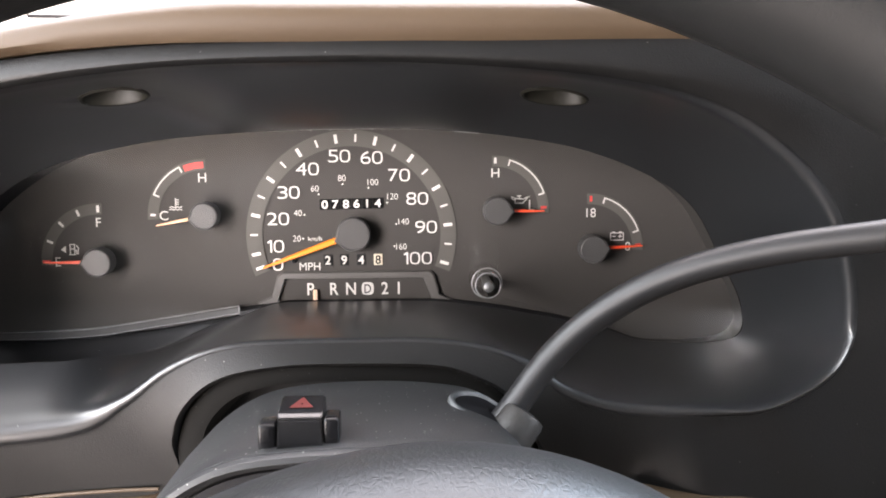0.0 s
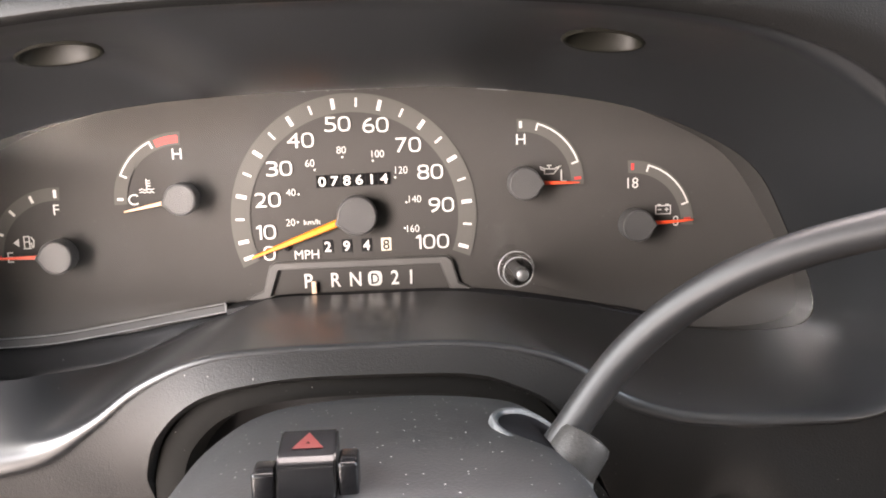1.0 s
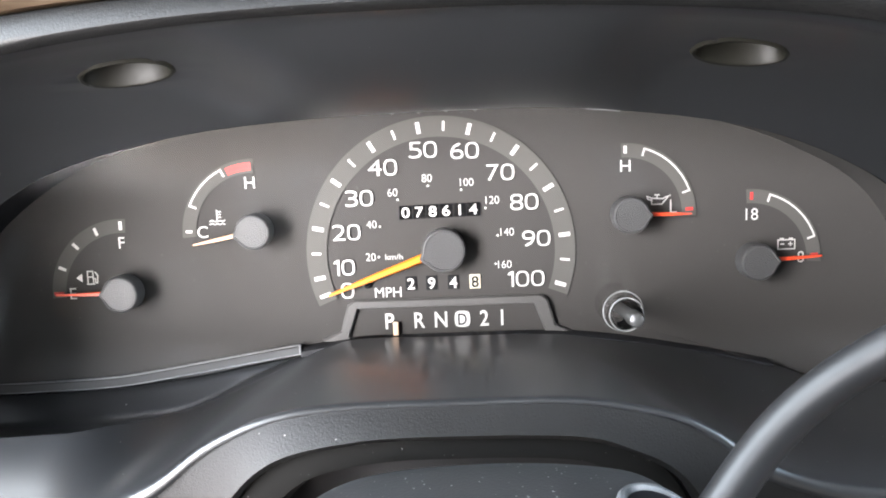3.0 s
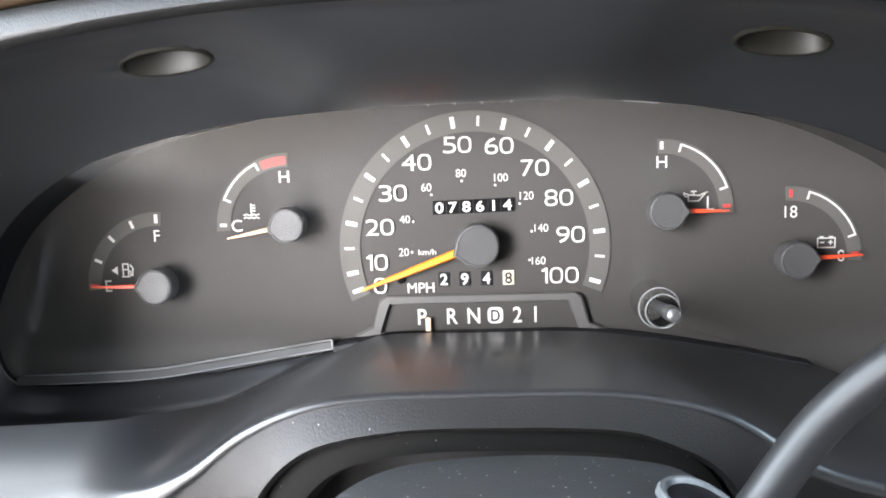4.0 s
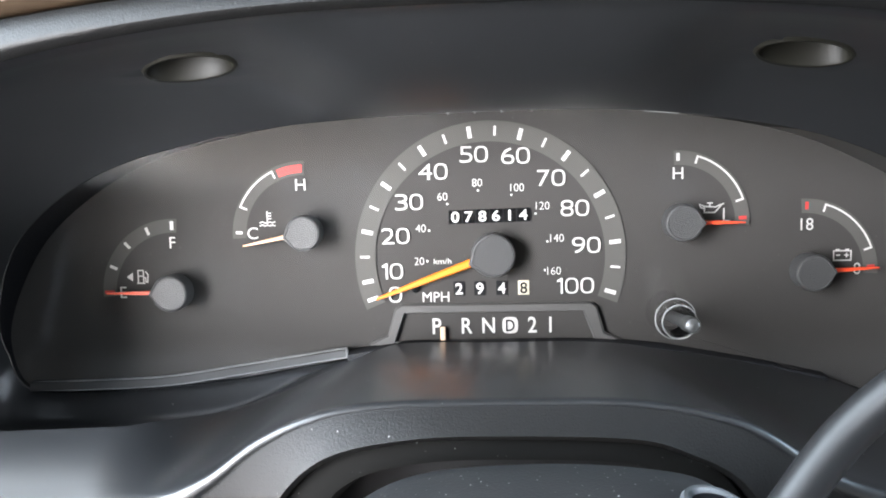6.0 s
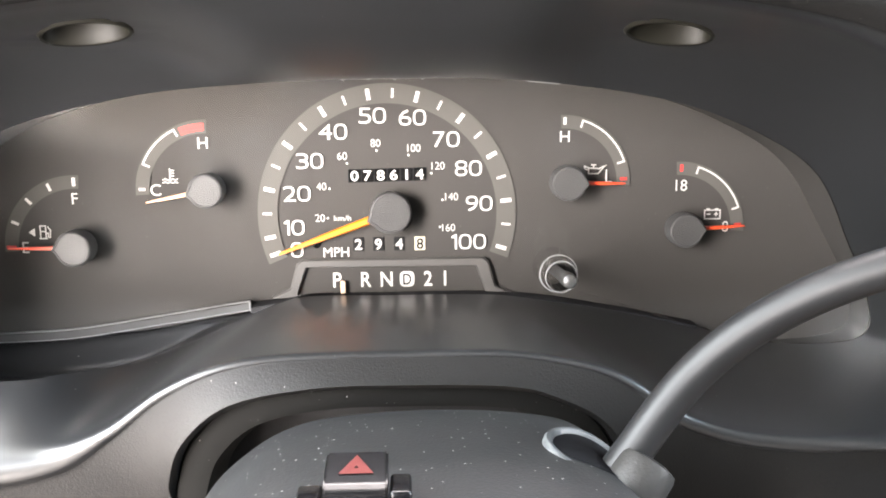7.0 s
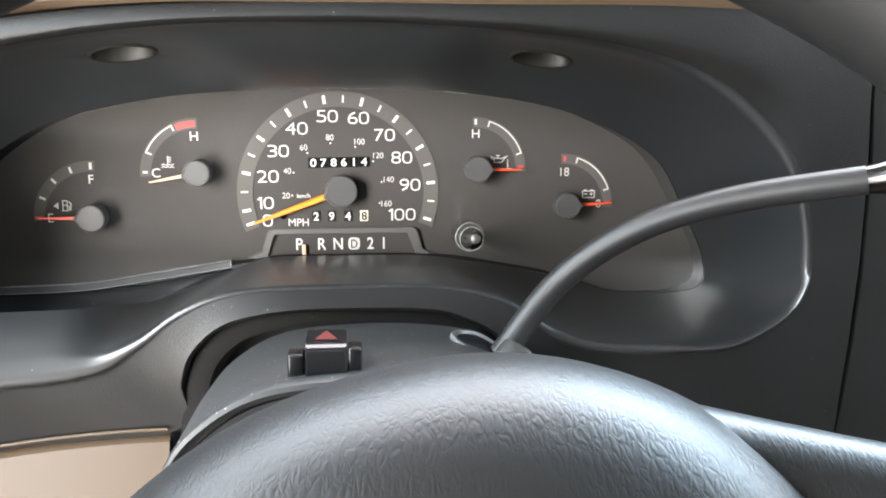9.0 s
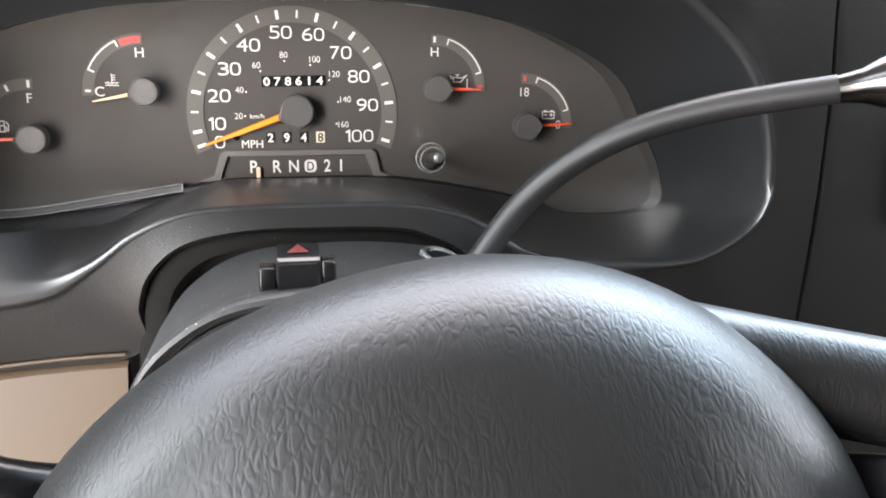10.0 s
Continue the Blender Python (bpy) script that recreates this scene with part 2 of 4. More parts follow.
def box(x0, x1, y0, y1, z0, z1, bevel=0.0, segments=3):
    bm = bmesh.new()
    bmesh.ops.create_cube(bm, size=1)
    for v in bm.verts:
        v.co = Vector((x0 + (v.co.x + 0.5) * (x1 - x0), y0 + (v.co.y + 0.5) * (y1 - y0), z0 + (v.co.z + 0.5) * (z1 - z0)))
    if bevel:
        bmesh.ops.bevel(bm, geom=list(bm.edges), offset=bevel, segments=segments, affect="EDGES", profile=0.5)
    return bm


def merge(*parts):
    bm = bmesh.new()
    for p in parts:
        me = bpy.data.meshes.new("tmp")
        p.to_mesh(me)
        p.free()
        bm.from_mesh(me)
        bpy.data.meshes.remove(me)
    return bm


def disc_stack(cx, cz, profile, sides=48):
    """A turned body about the y axis: profile rows of (radius, y), closed at both ends."""
    rings = [[(cx + r * math.cos(a), y, cz + r * math.sin(a)) for a in (2 * math.pi * k / sides for k in range(sides))] for r, y in profile]
    return loft(rings, True, True, True)


def arc_band(cx, cz, r0, r1, a0, a1, y, steps=48, thick=0.0003):
    """A flat band; angles in degrees clockwise from the top."""
    outline = []
    for k in range(steps + 1):
        a = radians(a0 + (a1 - a0) * k / steps)
        outline.append((cx + r1 * math.sin(a), cz + r1 * math.cos(a)))
    for k in range(steps, -1, -1):
        a = radians(a0 + (a1 - a0) * k / steps)
        outline.append((cx + r0 * math.sin(a), cz + r0 * math.cos(a)))
    bm = bmesh.new()
    n = steps + 1
    vs = [bm.verts.new((x, y, z)) for x, z in outline]
    for k in range(steps):
        bm.faces.new((vs[k], vs[k + 1], vs[2 * n - 2 - k], vs[2 * n - 1 - k]))
    return bm


def tick(cx, cz, r0, r1, width, angle, y):
    """A printed stroke along a radius."""
    a = radians(angle)
    d, s = Vector((math.sin(a), 0, math.cos(a))), Vector((math.cos(a), 0, -math.sin(a))) * (width / 2)
    c = Vector((cx, y, cz))
    bm = bmesh.new()
    bm.faces.new([bm.verts.new(p) for p in (c + r0 * d - s, c + r0 * d + s, c + r1 * d + s, c + r1 * d - s)])
    return bm


SQUARE = "0235689"
ONE = [(0.22, 0.0), (0.36, 0.0), (0.36, 1.0), (0.22, 1.0), (0.0, 0.74), (0.22, 0.78), (0.0, 0.86)]
DIGIT_WIDE = {"1": 0.36, "4": 0.86, "7": 0.76, "0": 0.84}


def glyph(char, height, bold):
    """One printed character as points and faces in its own plane, its foot on 0."""
    cu = bpy.data.curves.new("text", "FONT")
    cu.body, cu.size, cu.offset = char, height / 0.69, bold
    tmp = bpy.data.objects.new("text", cu)
    scene.collection.objects.link(tmp)
    dg = bpy.context.evaluated_depsgraph_get()
    dg.update()
    me = bpy.data.meshes.new_from_object(tmp.evaluated_get(dg))
    bpy.data.objects.remove(tmp)
    pts, faces = [tuple(v.co[:2]) for v in me.vertices], [tuple(f.vertices) for f in me.polygons]
    bpy.data.meshes.remove(me)
    return pts, faces


def numerals(text, x, z, height, y, mat, parent, name="numeral", bold=0.0, spread=1.0, gap=0.13):
    """Wide figures with squared bowls, as on a speedometer; centred on x and z."""
    verts, polys, pen = [], [], 0.0
    for char in text:
        pts, faces = glyph(char, height, bold) if char != "1" else (ONE, [(0, 1, 2, 3), (4, 5, 3, 6)])
        x0, x1 = min(p[0] for p in pts), max(p[0] for p in pts)
        z0, z1 = min(p[1] for p in pts), max(p[1] for p in pts)
        w = DIGIT_WIDE.get(char, 0.79) * height * spread
        base = len(verts)
        for px, pz in pts:
            u, v = 2 * (px - x0) / (x1 - x0) - 1, 2 * (pz - z0) / (z1 - z0) - 1
            if char in SQUARE:
                u = math.copysign(abs(u) ** 0.74, u)
            if char == "0":
                v = math.copysign(abs(v) ** 0.84, v)
            verts.append((pen + (u + 1) / 2 * w, y, z + v * height / 2))
        polys += [tuple(base + k for k in f) for f in faces]
        pen += w + gap * height * spread
    shift = x - (pen - gap * height * spread) / 2
    me = bpy.data.meshes.new(name)
    me.from_pydata([(vx + shift, vy, vz) for vx, vy, vz in verts], [], polys)
    me.materials.append(mat)
    ob = new(name, me)
    ob.parent = parent
    return ob


def letters(text, x, z, height, y, mat, parent, name="numeral", wide=1.0, bold=0.0):
    """Printed characters standing in the x-z plane, centred on x and z; height is that of a capital."""
    pts, faces = glyph(text, height, bold)
    mid = (min(p[0] for p in pts) + max(p[0] for p in pts)) / 2
    me = bpy.data.meshes.new(name)
    me.from_pydata([(x + (px - mid) * wide, y, z + pz - height / 2) for px, pz in pts], [], faces)
    me.materials.append(mat)
    ob = new(name, me)
    ob.parent = parent
    return ob


# ---------------------------------------------------------------- instrument panel shell
def lens_y(z):
    return min(-0.0045, -0.007 - 0.64 * (z - 0.967))


BACK = [(0.000, 0.9670), (-0.032, 0.9670), (-0.045, 0.9645), (-0.0575, 0.9600), (-0.080, 0.9560), (-0.105, 0.9520), (-0.140, 0.9488), (-0.178, 0.9480),
        (-0.193, 0.9530), (-0.1957, 0.9737), (-0.1801, 1.0033), (-0.1589, 1.0228), (-0.1286, 1.0384), (-0.0869, 1.0482), (-0.0484, 1.0522),
        (0.001, 1.0538), (0.049, 1.0528), (0.1000, 1.0458), (0.1370, 1.0332), (0.1620, 1.0175), (0.1805, 0.9905), (0.1945, 0.9660),
        (0.1945, 0.9500), (0.178, 0.9440), (0.150, 0.9440), (0.130, 0.9505), (0.098, 0.9585), (0.072, 0.9630), (0.050, 0.9660), (0.030, 0.9670)]
FRONT = [(0.005, 0.9700), (-0.0308, 0.9697), (-0.0506, 0.9672), (-0.0690, 0.9600), (-0.0865, 0.9487), (-0.1085, 0.9400), (-0.140, 0.9372), (-0.172, 0.9395),
         (-0.192, 0.9510), (-0.200, 0.9750), (-0.198, 1.0020), (-0.184, 1.0300), (-0.160, 1.0515), (-0.125, 1.0660), (-0.063, 1.0752),
         (0.000, 1.0770), (0.0444, 1.0760), (0.098, 1.0712), (0.1396, 1.0613), (0.1715, 1.0420), (0.191, 1.0182), (0.1990, 0.9860),
         (0.1943, 0.9618), (0.169, 0.9462), (0.1438, 0.9432), (0.1146, 0.9432), (0.0947, 0.9490), (0.078, 0.9602), (0.0645, 0.9657), (0.0394, 0.9697)]
OUTER = [(0.005, 0.9612), (-0.0235, 0.9605), (-0.0475, 0.9556), (-0.0615, 0.9440), (-0.067, 0.9297), (-0.0705, 0.9070), (-0.130, 0.9025), (-0.200, 0.8930),
         (-0.240, 0.8950), (-0.245, 0.9650), (-0.245, 1.0100), (-0.240, 1.0450), (-0.200, 1.0640), (-0.150, 1.0735), (-0.085, 1.0822),
         (0.000, 1.0868), (0.060, 1.0872), (0.120, 1.0870), (0.180, 1.0835), (0.2207, 1.0775), (0.2225, 1.0500), (0.2235, 1.0000),
         (0.2195, 0.9280), (0.2110, 0.8880), (0.170, 0.8860), (0.110, 0.8800), (0.080, 0.9300), (0.0688, 0.9475), (0.0545, 0.9557), (0.0390, 0.9600)]


def ease(u):
    u = min(1, max(0, u))
    return u * u * (3 - 2 * u)


def end_bend(x):
    """The passenger's end of the clear lens bends towards the driver."""
    return 0.018 * max(0, (x - 0.140) / 0.055) ** 2


def back_y(x, z):
    return lens_y(z) - end_bend(x)


def front_y(x, z):
    y = -0.1005 - 0.0185 * min(1, abs(x) / 0.17) ** 2
    return y + (-0.1165 - y) * ease((z - 1.02) / 0.035)


def outer_y(x, z):
    y = -0.122 + 0.002 * ease((z - 1.045) / 0.025) * (1 - ease((x - 0.05) / 0.12)) + 0.023 * ease((0.957 - z) / 0.055) * (1 - ease((x - 0.11) / 0.05))
    if z < 1.0:
        # over the steering column the face stands further back
        y += ease((0.125 - abs(x - 0.008)) / 0.06) * (-0.1070 + 0.008 * ease((0.952 - z) / 0.05) - y)
    return y


def shell():
    back = [(p.x, back_y(p.x, p.y), p.y) for p in spline([(x, z, 0) for x, z in BACK])]
    front = [(p.x, front_y(p.x, p.y), p.y) for p in spline([(x, z, 0) for x, z in FRONT])]
    outer = [(p.x, outer_y(p.x, p.y), p.y) for p in spline([(x, z, 0) for x, z in OUTER])]
    return [Vector(p) for p in back], [Vector(p) for p in front], [Vector(p) for p in outer]


back, front, outer = shell()
centre = Vector((0, 0, 1.0))


def ridge(i):
    """Where the crest beside the trough lies: near the lip at the door side, running back to the lens over the column."""
    return 0.83 - 0.68 * ease((back[i].x + 0.114) / 0.056)


def bowl(i, s, deep=0.004):
    """The inner skin of the hood, from the lens (s = 0) to the lip (s = 1)."""
    b, f = back[i], front[i]
    p = b.lerp(f, s)
    # over the speedometer the roof leaves the lens level; beside it the roof is domed
    roof_ = ease((b.z - 1.0) / 0.035)
    level = roof_ * (1 - ease((b.x - 0.035) / 0.045 if b.x > 0 else (-b.x - 0.025) / 0.040))
    dome = (0.72 if b.x > 0 else 0.80) * (roof_ - level)
    bell = s ** (1 + 0.50 * level) + dome * s * (1 - s)
    p.x, p.z = b.x + (f.x - b.x) * bell, b.z + (f.z - b.z) * bell
    away = Vector((p.x, 0, (p.z - 1.0) * 2.2)).normalized()
    crown = ease((0.075 - abs(b.x)) / 0.03) * ease((0.975 - b.z) / 0.005)
    p = p + away * (deep * (1 - crown) - 0.0016 * crown) * (1 - roof_) * (1 - ease((b.x - 0.09) / 0.04)) * math.sin(math.pi * s)
    if b.z < 0.962 and b.x < -0.05:
        # on the door side a trough runs below the lens, behind a ridge from which a broad shelf rolls down to the lip
        w = ease((-0.058 - b.x) / 0.048) * min(1, max(0, (0.21 + b.x) / 0.015))
        top = ridge(i) * lip(i)
        rise = max(0.0, 0.9603 - b.lerp(f, top).z)
        u = s / top
        if u <= 1:
            p.z += w * (-0.0080 * ease(u / 0.14) * (1 - ease((u - 0.72) / 0.28)) + rise * ease((u - 0.72) / 0.28))
        else:
            u = (s - top) / (1 - top)
            p.z += w * rise * (1 - u) * (1 + 0.35 * u)
    return p


def lip(i):
    """Where the rounded lip begins: late, so a crisp edge, over the steering column and under the hood."""
    p = front[i]
    if p.z > 0.975:
        return 0.965
    return 0.975 - 0.045 * ease((-0.06 - p.x) / 0.03) - 0.20 * ease((p.x - 0.13) / 0.05)


dash = thing("instrument_panel_bezel", "black moulded plastic instrument panel bezel with a deep hooded bowl", "dashboard bezel")
N = len(back)
HOLES = ((-0.0857, -0.0930), (0.0888, -0.0918))


def in_hole(x, y):
    """Radius in the nearest pocket's ellipse (1 is its edge), and that ellipse."""
    return min((math.hypot((x - cx) / 0.0128, (y - cy) / 0.0066), cx, cy) for cx, cy in HOLES)


def face(i, s):
    """The front face from the lip (s = 0) to its outer edge; under the hood's brow it is a bluff rounded nose."""
    brow = ease((front[i].z - 1.03) / 0.03)
    u = s / 0.28
    nose = u * (2 - u) if u < 1 else 1 - ((s - 0.28) / 0.72) ** 1.3
    return front[i].lerp(outer[i], s) - Vector((0, 0.0055 * brow * nose, 0))


roll = []
for k in range(1, 9):
    u = k / 8
    row = []
    for i in range(N):
        a, c, b = bowl(i, lip(i)), front[i] + (front[i] - back[i]) * 0.02 * (1 - lip(i)) / 0.05, face(i, min(0.18 - 0.10 * ease((front[i].z - 1.03) / 0.03), (0.0045 + 0.0045 * ease((-0.06 - front[i].x) / 0.03)) / (outer[i] - front[i]).length))
        row.append(a * (1 - u) ** 2 + c * 2 * u * (1 - u) + b * u * u)
    roll.append(row)


def step(i, k):
    """The k-th of 48 steps from the lens to the lip; the 30th lies on the ridge."""
    r = ridge(i)
    return lip(i) * (r * k / 30 if k <= 30 else r + (1 - r) * (k - 30) / 18)


bm = loft([[bowl(i, step(i, k)) for i in range(N)] for k in range(49)] + roll)
gone = [f for f in bm.faces if f.calc_center_median().z > 1.03 and in_hole(*f.calc_center_median().xy)[0] < 1]
rim_verts = {v for f in gone for v in f.verts}
bmesh.ops.delete(bm, geom=gone, context="FACES")
for v in [v for v in bm.verts if v in rim_verts and v.is_valid]:
    e, cx, cy = in_hole(v.co.x, v.co.y)
    if e > 0.01:
        v.co.x, v.co.y = cx + (v.co.x - cx) / e, cy + (v.co.y - cy) / e
shroud = put("shroud", bm, SHROUD, dash, "smooth satin black shroud bowl round the gauges")
for cx, cy in HOLES:
    # pocket with a thin raised rim, sunk into the roof of the bowl
    def at(a, grow, lift):
        x, y = cx + (0.0128 + grow) * math.cos(a), cy + (0.0066 + grow) * math.sin(a)
        u, v = x - cx, y - cy
        return Vector((x, y, float(np.dot(roof, (1, u, v, u * u, u * v, v * v))) + lift))
    near = [bowl(i, k / 20) for i in range(N) for k in range(20)]
    near = [p for p in near if p.z > 1.03 and abs(p.x - cx) < 0.022 and abs(p.y - cy) < 0.014]
    roof = np.linalg.lstsq(np.array([(1, p.x - cx, p.y - cy, (p.x - cx) ** 2, (p.x - cx) * (p.y - cy), (p.y - cy) ** 2) for p in near]), np.array([p.z for p in near]), rcond=None)[0]
    steps = [2 * math.pi * k / 40 for k in range(40)]
    prof = ((0.0014, 0.0002), (0.0006, -0.0006), (-0.0002, -0.0005), (-0.0006, 0.0006), (-0.0008, 0.012), (-0.0012, 0.026))
    put("light_pocket", loft([[at(a, g, l) for a in steps] for g, l in prof], True), POCKET, dash, "oval recessed pocket with a thin raised rim")
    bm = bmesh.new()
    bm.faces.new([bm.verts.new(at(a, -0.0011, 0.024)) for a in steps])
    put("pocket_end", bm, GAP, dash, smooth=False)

roll = roll[-2:]
for s in (0.22, 0.3, 0.4, 0.5, 0.6, 0.7, 0.8, 0.9, 0.96, 1.0):
    roll.append([face(i, s) for i in range(N)])
roll.append([outer[i] + Vector((0, 0.003, 0)) + (outer[i] - front[i]).normalized() * 0.002 for i in range(N)])
roll.append([outer[i] + Vector((0, 0.060, 0)) + (outer[i] - front[i]).normalized() * 0.002 for i in range(N)])
put("front_panel", loft(roll), BEZEL, dash, "grained black front face with a rounded lip")

arch = spline([(-0.0690, 0.880, 0), (-0.0690, 0.9070, 0), (-0.0655, 0.9290, 0), (-0.0600, 0.9430, 0), (-0.0462, 0.9542, 0), (-0.0230, 0.9590, 0), (0.005, 0.9597, 0), (0.0385, 0.9585, 0), (0.0535, 0.9543, 0), (0.0670, 0.9460, 0), (0.0780, 0.9280, 0), (0.095, 0.900, 0), (0.098, 0.880, 0)], 6, False)
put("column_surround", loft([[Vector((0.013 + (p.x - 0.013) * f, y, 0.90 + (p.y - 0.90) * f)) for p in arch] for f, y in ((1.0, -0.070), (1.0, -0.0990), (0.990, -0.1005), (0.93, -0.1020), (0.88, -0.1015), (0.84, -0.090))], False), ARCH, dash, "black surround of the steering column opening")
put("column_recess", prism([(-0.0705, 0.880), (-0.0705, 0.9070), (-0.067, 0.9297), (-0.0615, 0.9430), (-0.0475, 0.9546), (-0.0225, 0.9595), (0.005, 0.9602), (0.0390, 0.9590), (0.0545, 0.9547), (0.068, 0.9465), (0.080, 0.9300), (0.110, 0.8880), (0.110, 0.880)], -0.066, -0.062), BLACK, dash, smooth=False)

# housing behind the bowl's rear edge; its passenger's end is part of the grey dial moulding
def housing(run):
    return loft([[back[i] + Vector((0, 0.001, 0)) for i in run], [back[i] + Vector((back[i].x * 0.04, 0.050, (back[i].z - 1) * 0.06)) for i in run]], False)


grey_end = [i for i in range(N) if back[i].x > 0.10 and back[i].z < 1.046]
black_rest = [i % N for i in range(grey_end[-1], grey_end[0] + N + 1)]
put("housing", housing(black_rest), GAP, dash)

# ---------------------------------------------------------------- gauges
cluster = thing("instrument_cluster", "dark grey analogue instrument cluster with speedometer and four small gauges", "instrument cluster")
plate = [(p.x, p.y) for p in spline([(-0.205, 0.930), (0, 0.925), (0.205, 0.930), (0.215, 0.985), (0.17, 1.055), (0.08, 1.085), (-0.08, 1.085), (-0.17, 1.055), (-0.215, 0.985)], 8)]
put("dial_plate", prism([(x, z) for x, z in plate], 0.0, 0.004), DIAL, cluster, "matte dark grey dial face with white print", smooth=False)
P0, P1, P2 = -0.0006, -0.0009, -0.0012


def marks(name, mat, pieces):
    return put(name, merge(*pieces), mat, cluster, smooth=False)


# speedometer
STEP, TOP = 11.54, 3.3
put("speedometer_scale", arc_band(0, 1.0, 0.0455, 0.0537, -112.5, 111.0, P0, 90), SCALE, cluster, "grey speed scale arc with white ticks", smooth=False)
for k in range(-9, 10):
    long_ = k % 2 != 0
    put("tick", tick(0, 1.0, 0.0474 if long_ else 0.0478, 0.0519 if long_ else 0.0516, 0.0016 if long_ else 0.0009, TOP + k * STEP, P1), WHITE, cluster, smooth=False)
put("tick", tick(0, 1.0, 0.0474, 0.0519, 0.0015, -109.0, P1), WHITE, cluster, smooth=False)
for text, x, z in (("0", -38.0, -14.5), ("10", -38.8, -5.1), ("20", -37.2, 9.0), ("30", -31.5, 22.4), ("40", -21.7, 34.2), ("50", -5.5, 40.6),
                   ("60", 10.9, 39.7), ("70", 24.7, 30.7), ("80", 33.8, 18.7), ("90", 38.2, 4.0), ("100", 33.8, -12.1)):
    numerals(text, x / 1000, 1 + z / 1000, 0.0063, P1, WHITE, cluster, "numeral", -0.00006)
for text, x, z, dx, dz in (("20", -28.0, -1.2, -24.8, -1.3), ("40", -27.1, 11.9, -23.8, 10.9), ("60", -18.2, 24.3, -16.3, 21.3), ("80", -4.4, 29.5, -4.1, 26.4),
                           ("100", 11.3, 27.3, 9.0, 24.4), ("120", 21.2, 19.9, 18.4, 16.8), ("140", 26.7, 7.0, 22.9, 5.7), ("160", 25.4, -6.0, 21.8, -5.7)):
    letters(text, x / 1000, 1 + z / 1000, 0.0031, P1, WHITE, cluster, "small_numeral", 0.95, -0.00004)
    put("scale_dot", disc_stack(dx / 1000, 1 + dz / 1000, ((0.00045, P1), (0.00045, P0)), 10), WHITE, cluster, smooth=False)
letters("km/h", -0.0187, 0.9986, 0.0022, P1, WHITE, cluster, "unit_mark", 1.15)
letters("MPH", -0.0217, 0.9843, 0.0040, P1, WHITE, cluster, "unit_mark", 0.98)


def needle(parent, cx, cz, cap_r, angle, length, width, mat, lift):
    """Tapered pointer under a round cap; angle clockwise from the top."""
    a = radians(angle)
    d, s = Vector((math.sin(a), 0, math.cos(a))), Vector((math.cos(a), 0, -math.sin(a)))
    c = Vector((cx, 0, cz))
    bm = bmesh.new()
    rows = []
    for r, w, y in ((cap_r * 0.6, width, lift), (length * 0.6, width * 0.78, lift * 0.9), (length, width * 0.32, lift * 0.75)):
        rows.append([bm.verts.new(c + d * r + s * (w / 2) * k + Vector((0, -y + h, 0))) for k, h in ((-1, 0.0010), (-0.6, 0), (0.6, 0), (1, 0.0010))])
    for p, q in zip(rows, rows[1:]):
        for i in range(3):
            bm.faces.new((p[i], p[i + 1], q[i + 1], q[i]))
    bm.faces.new(rows[-1])
    put("needle", bm, mat, parent, smooth=False)
    # cap with the small beak that carries the pointer
    b = bmesh.new()
    ring = []
    for k in range(56):
        t = 2 * math.pi * k / 56
        off = (t - a + math.pi) % (2 * math.pi) - math.pi
        r = cap_r * (1 + 0.20 * max(0, 1 - abs(off) / 0.34) ** 1.3)
        ring.append((r * math.sin(t), r * math.cos(t)))
    rows = []
    for f, y in ((0.98, -0.003), (1.0, -lift - 0.0024), (0.985, -lift - 0.0034), (0.94, -lift - 0.0041), (0.86, -lift - 0.0043), (0.83, -lift - 0.0040)):
        rows.append([(cx + x * f, y, cz + z * f) for x, z in ring])
    put("needle_cap", loft(rows, True, True, True), CAP, parent, "round grey plastic needle cap")
    put("needle_shaft", disc_stack(cx, cz, ((cap_r * 0.7, 0.001), (cap_r * 0.7, -0.0032)), 24), BLACK, parent)


needle(cluster, 0.0014, 1.0013, 0.0087, -110.2, 0.0497, 0.0034, NEEDLE, 0.0055)

# small gauges: centre, radius of the arc, first and last angle
FUEL, TEMP, OIL, VOLT = (-0.1275, 0.9880), (-0.0738, 1.0107), (0.0735, 1.0122), (0.1226, 0.9922)


def gauge_arc(c, r, a0, a1):
    put("gauge_scale", arc_band(*c, r - 0.0056, r, a0, a1, P0, 30), SCALE, cluster, "grey gauge arc", smooth=False)


def bracket(c, r, a0, a1):
    """The white normal-range line with its two end strokes."""
    marks("range_mark", WHITE, [arc_band(*c, r - 0.0016, r - 0.0009, a0, a1, P1, 24), tick(*c, r - 0.0042, r - 0.0009, 0.0008, a0, P1), tick(*c, r - 0.0042, r - 0.0009, 0.0008, a1, P1)])


gauge_arc(FUEL, 0.0298, -93, 4)
for a in (0, -22, -44, -67):
    put("tick", tick(*FUEL, 0.0253, 0.0285 if a else 0.0288, 0.0012 if a else 0.0014, a, P1), WHITE, cluster, smooth=False)
put("tick", tick(*FUEL, 0.0250, 0.0290, 0.0013, -89, P1), RED, cluster, smooth=False)
letters("F", FUEL[0], FUEL[1] + 0.0202, 0.0046, P1, WHITE, cluster, "gauge_letter", 1.0)
letters("E", FUEL[0] - 0.0213, FUEL[1] + 0.0003, 0.0046, P1, WHITE, cluster, "gauge_letter", 1.0)
gauge_arc(TEMP, 0.0290, -93, 2)
put("tick", tick(*TEMP, 0.0250, 0.0276, 0.0011, -88, P1), WHITE, cluster, smooth=False)
bracket(TEMP, 0.0290, -66, -26)
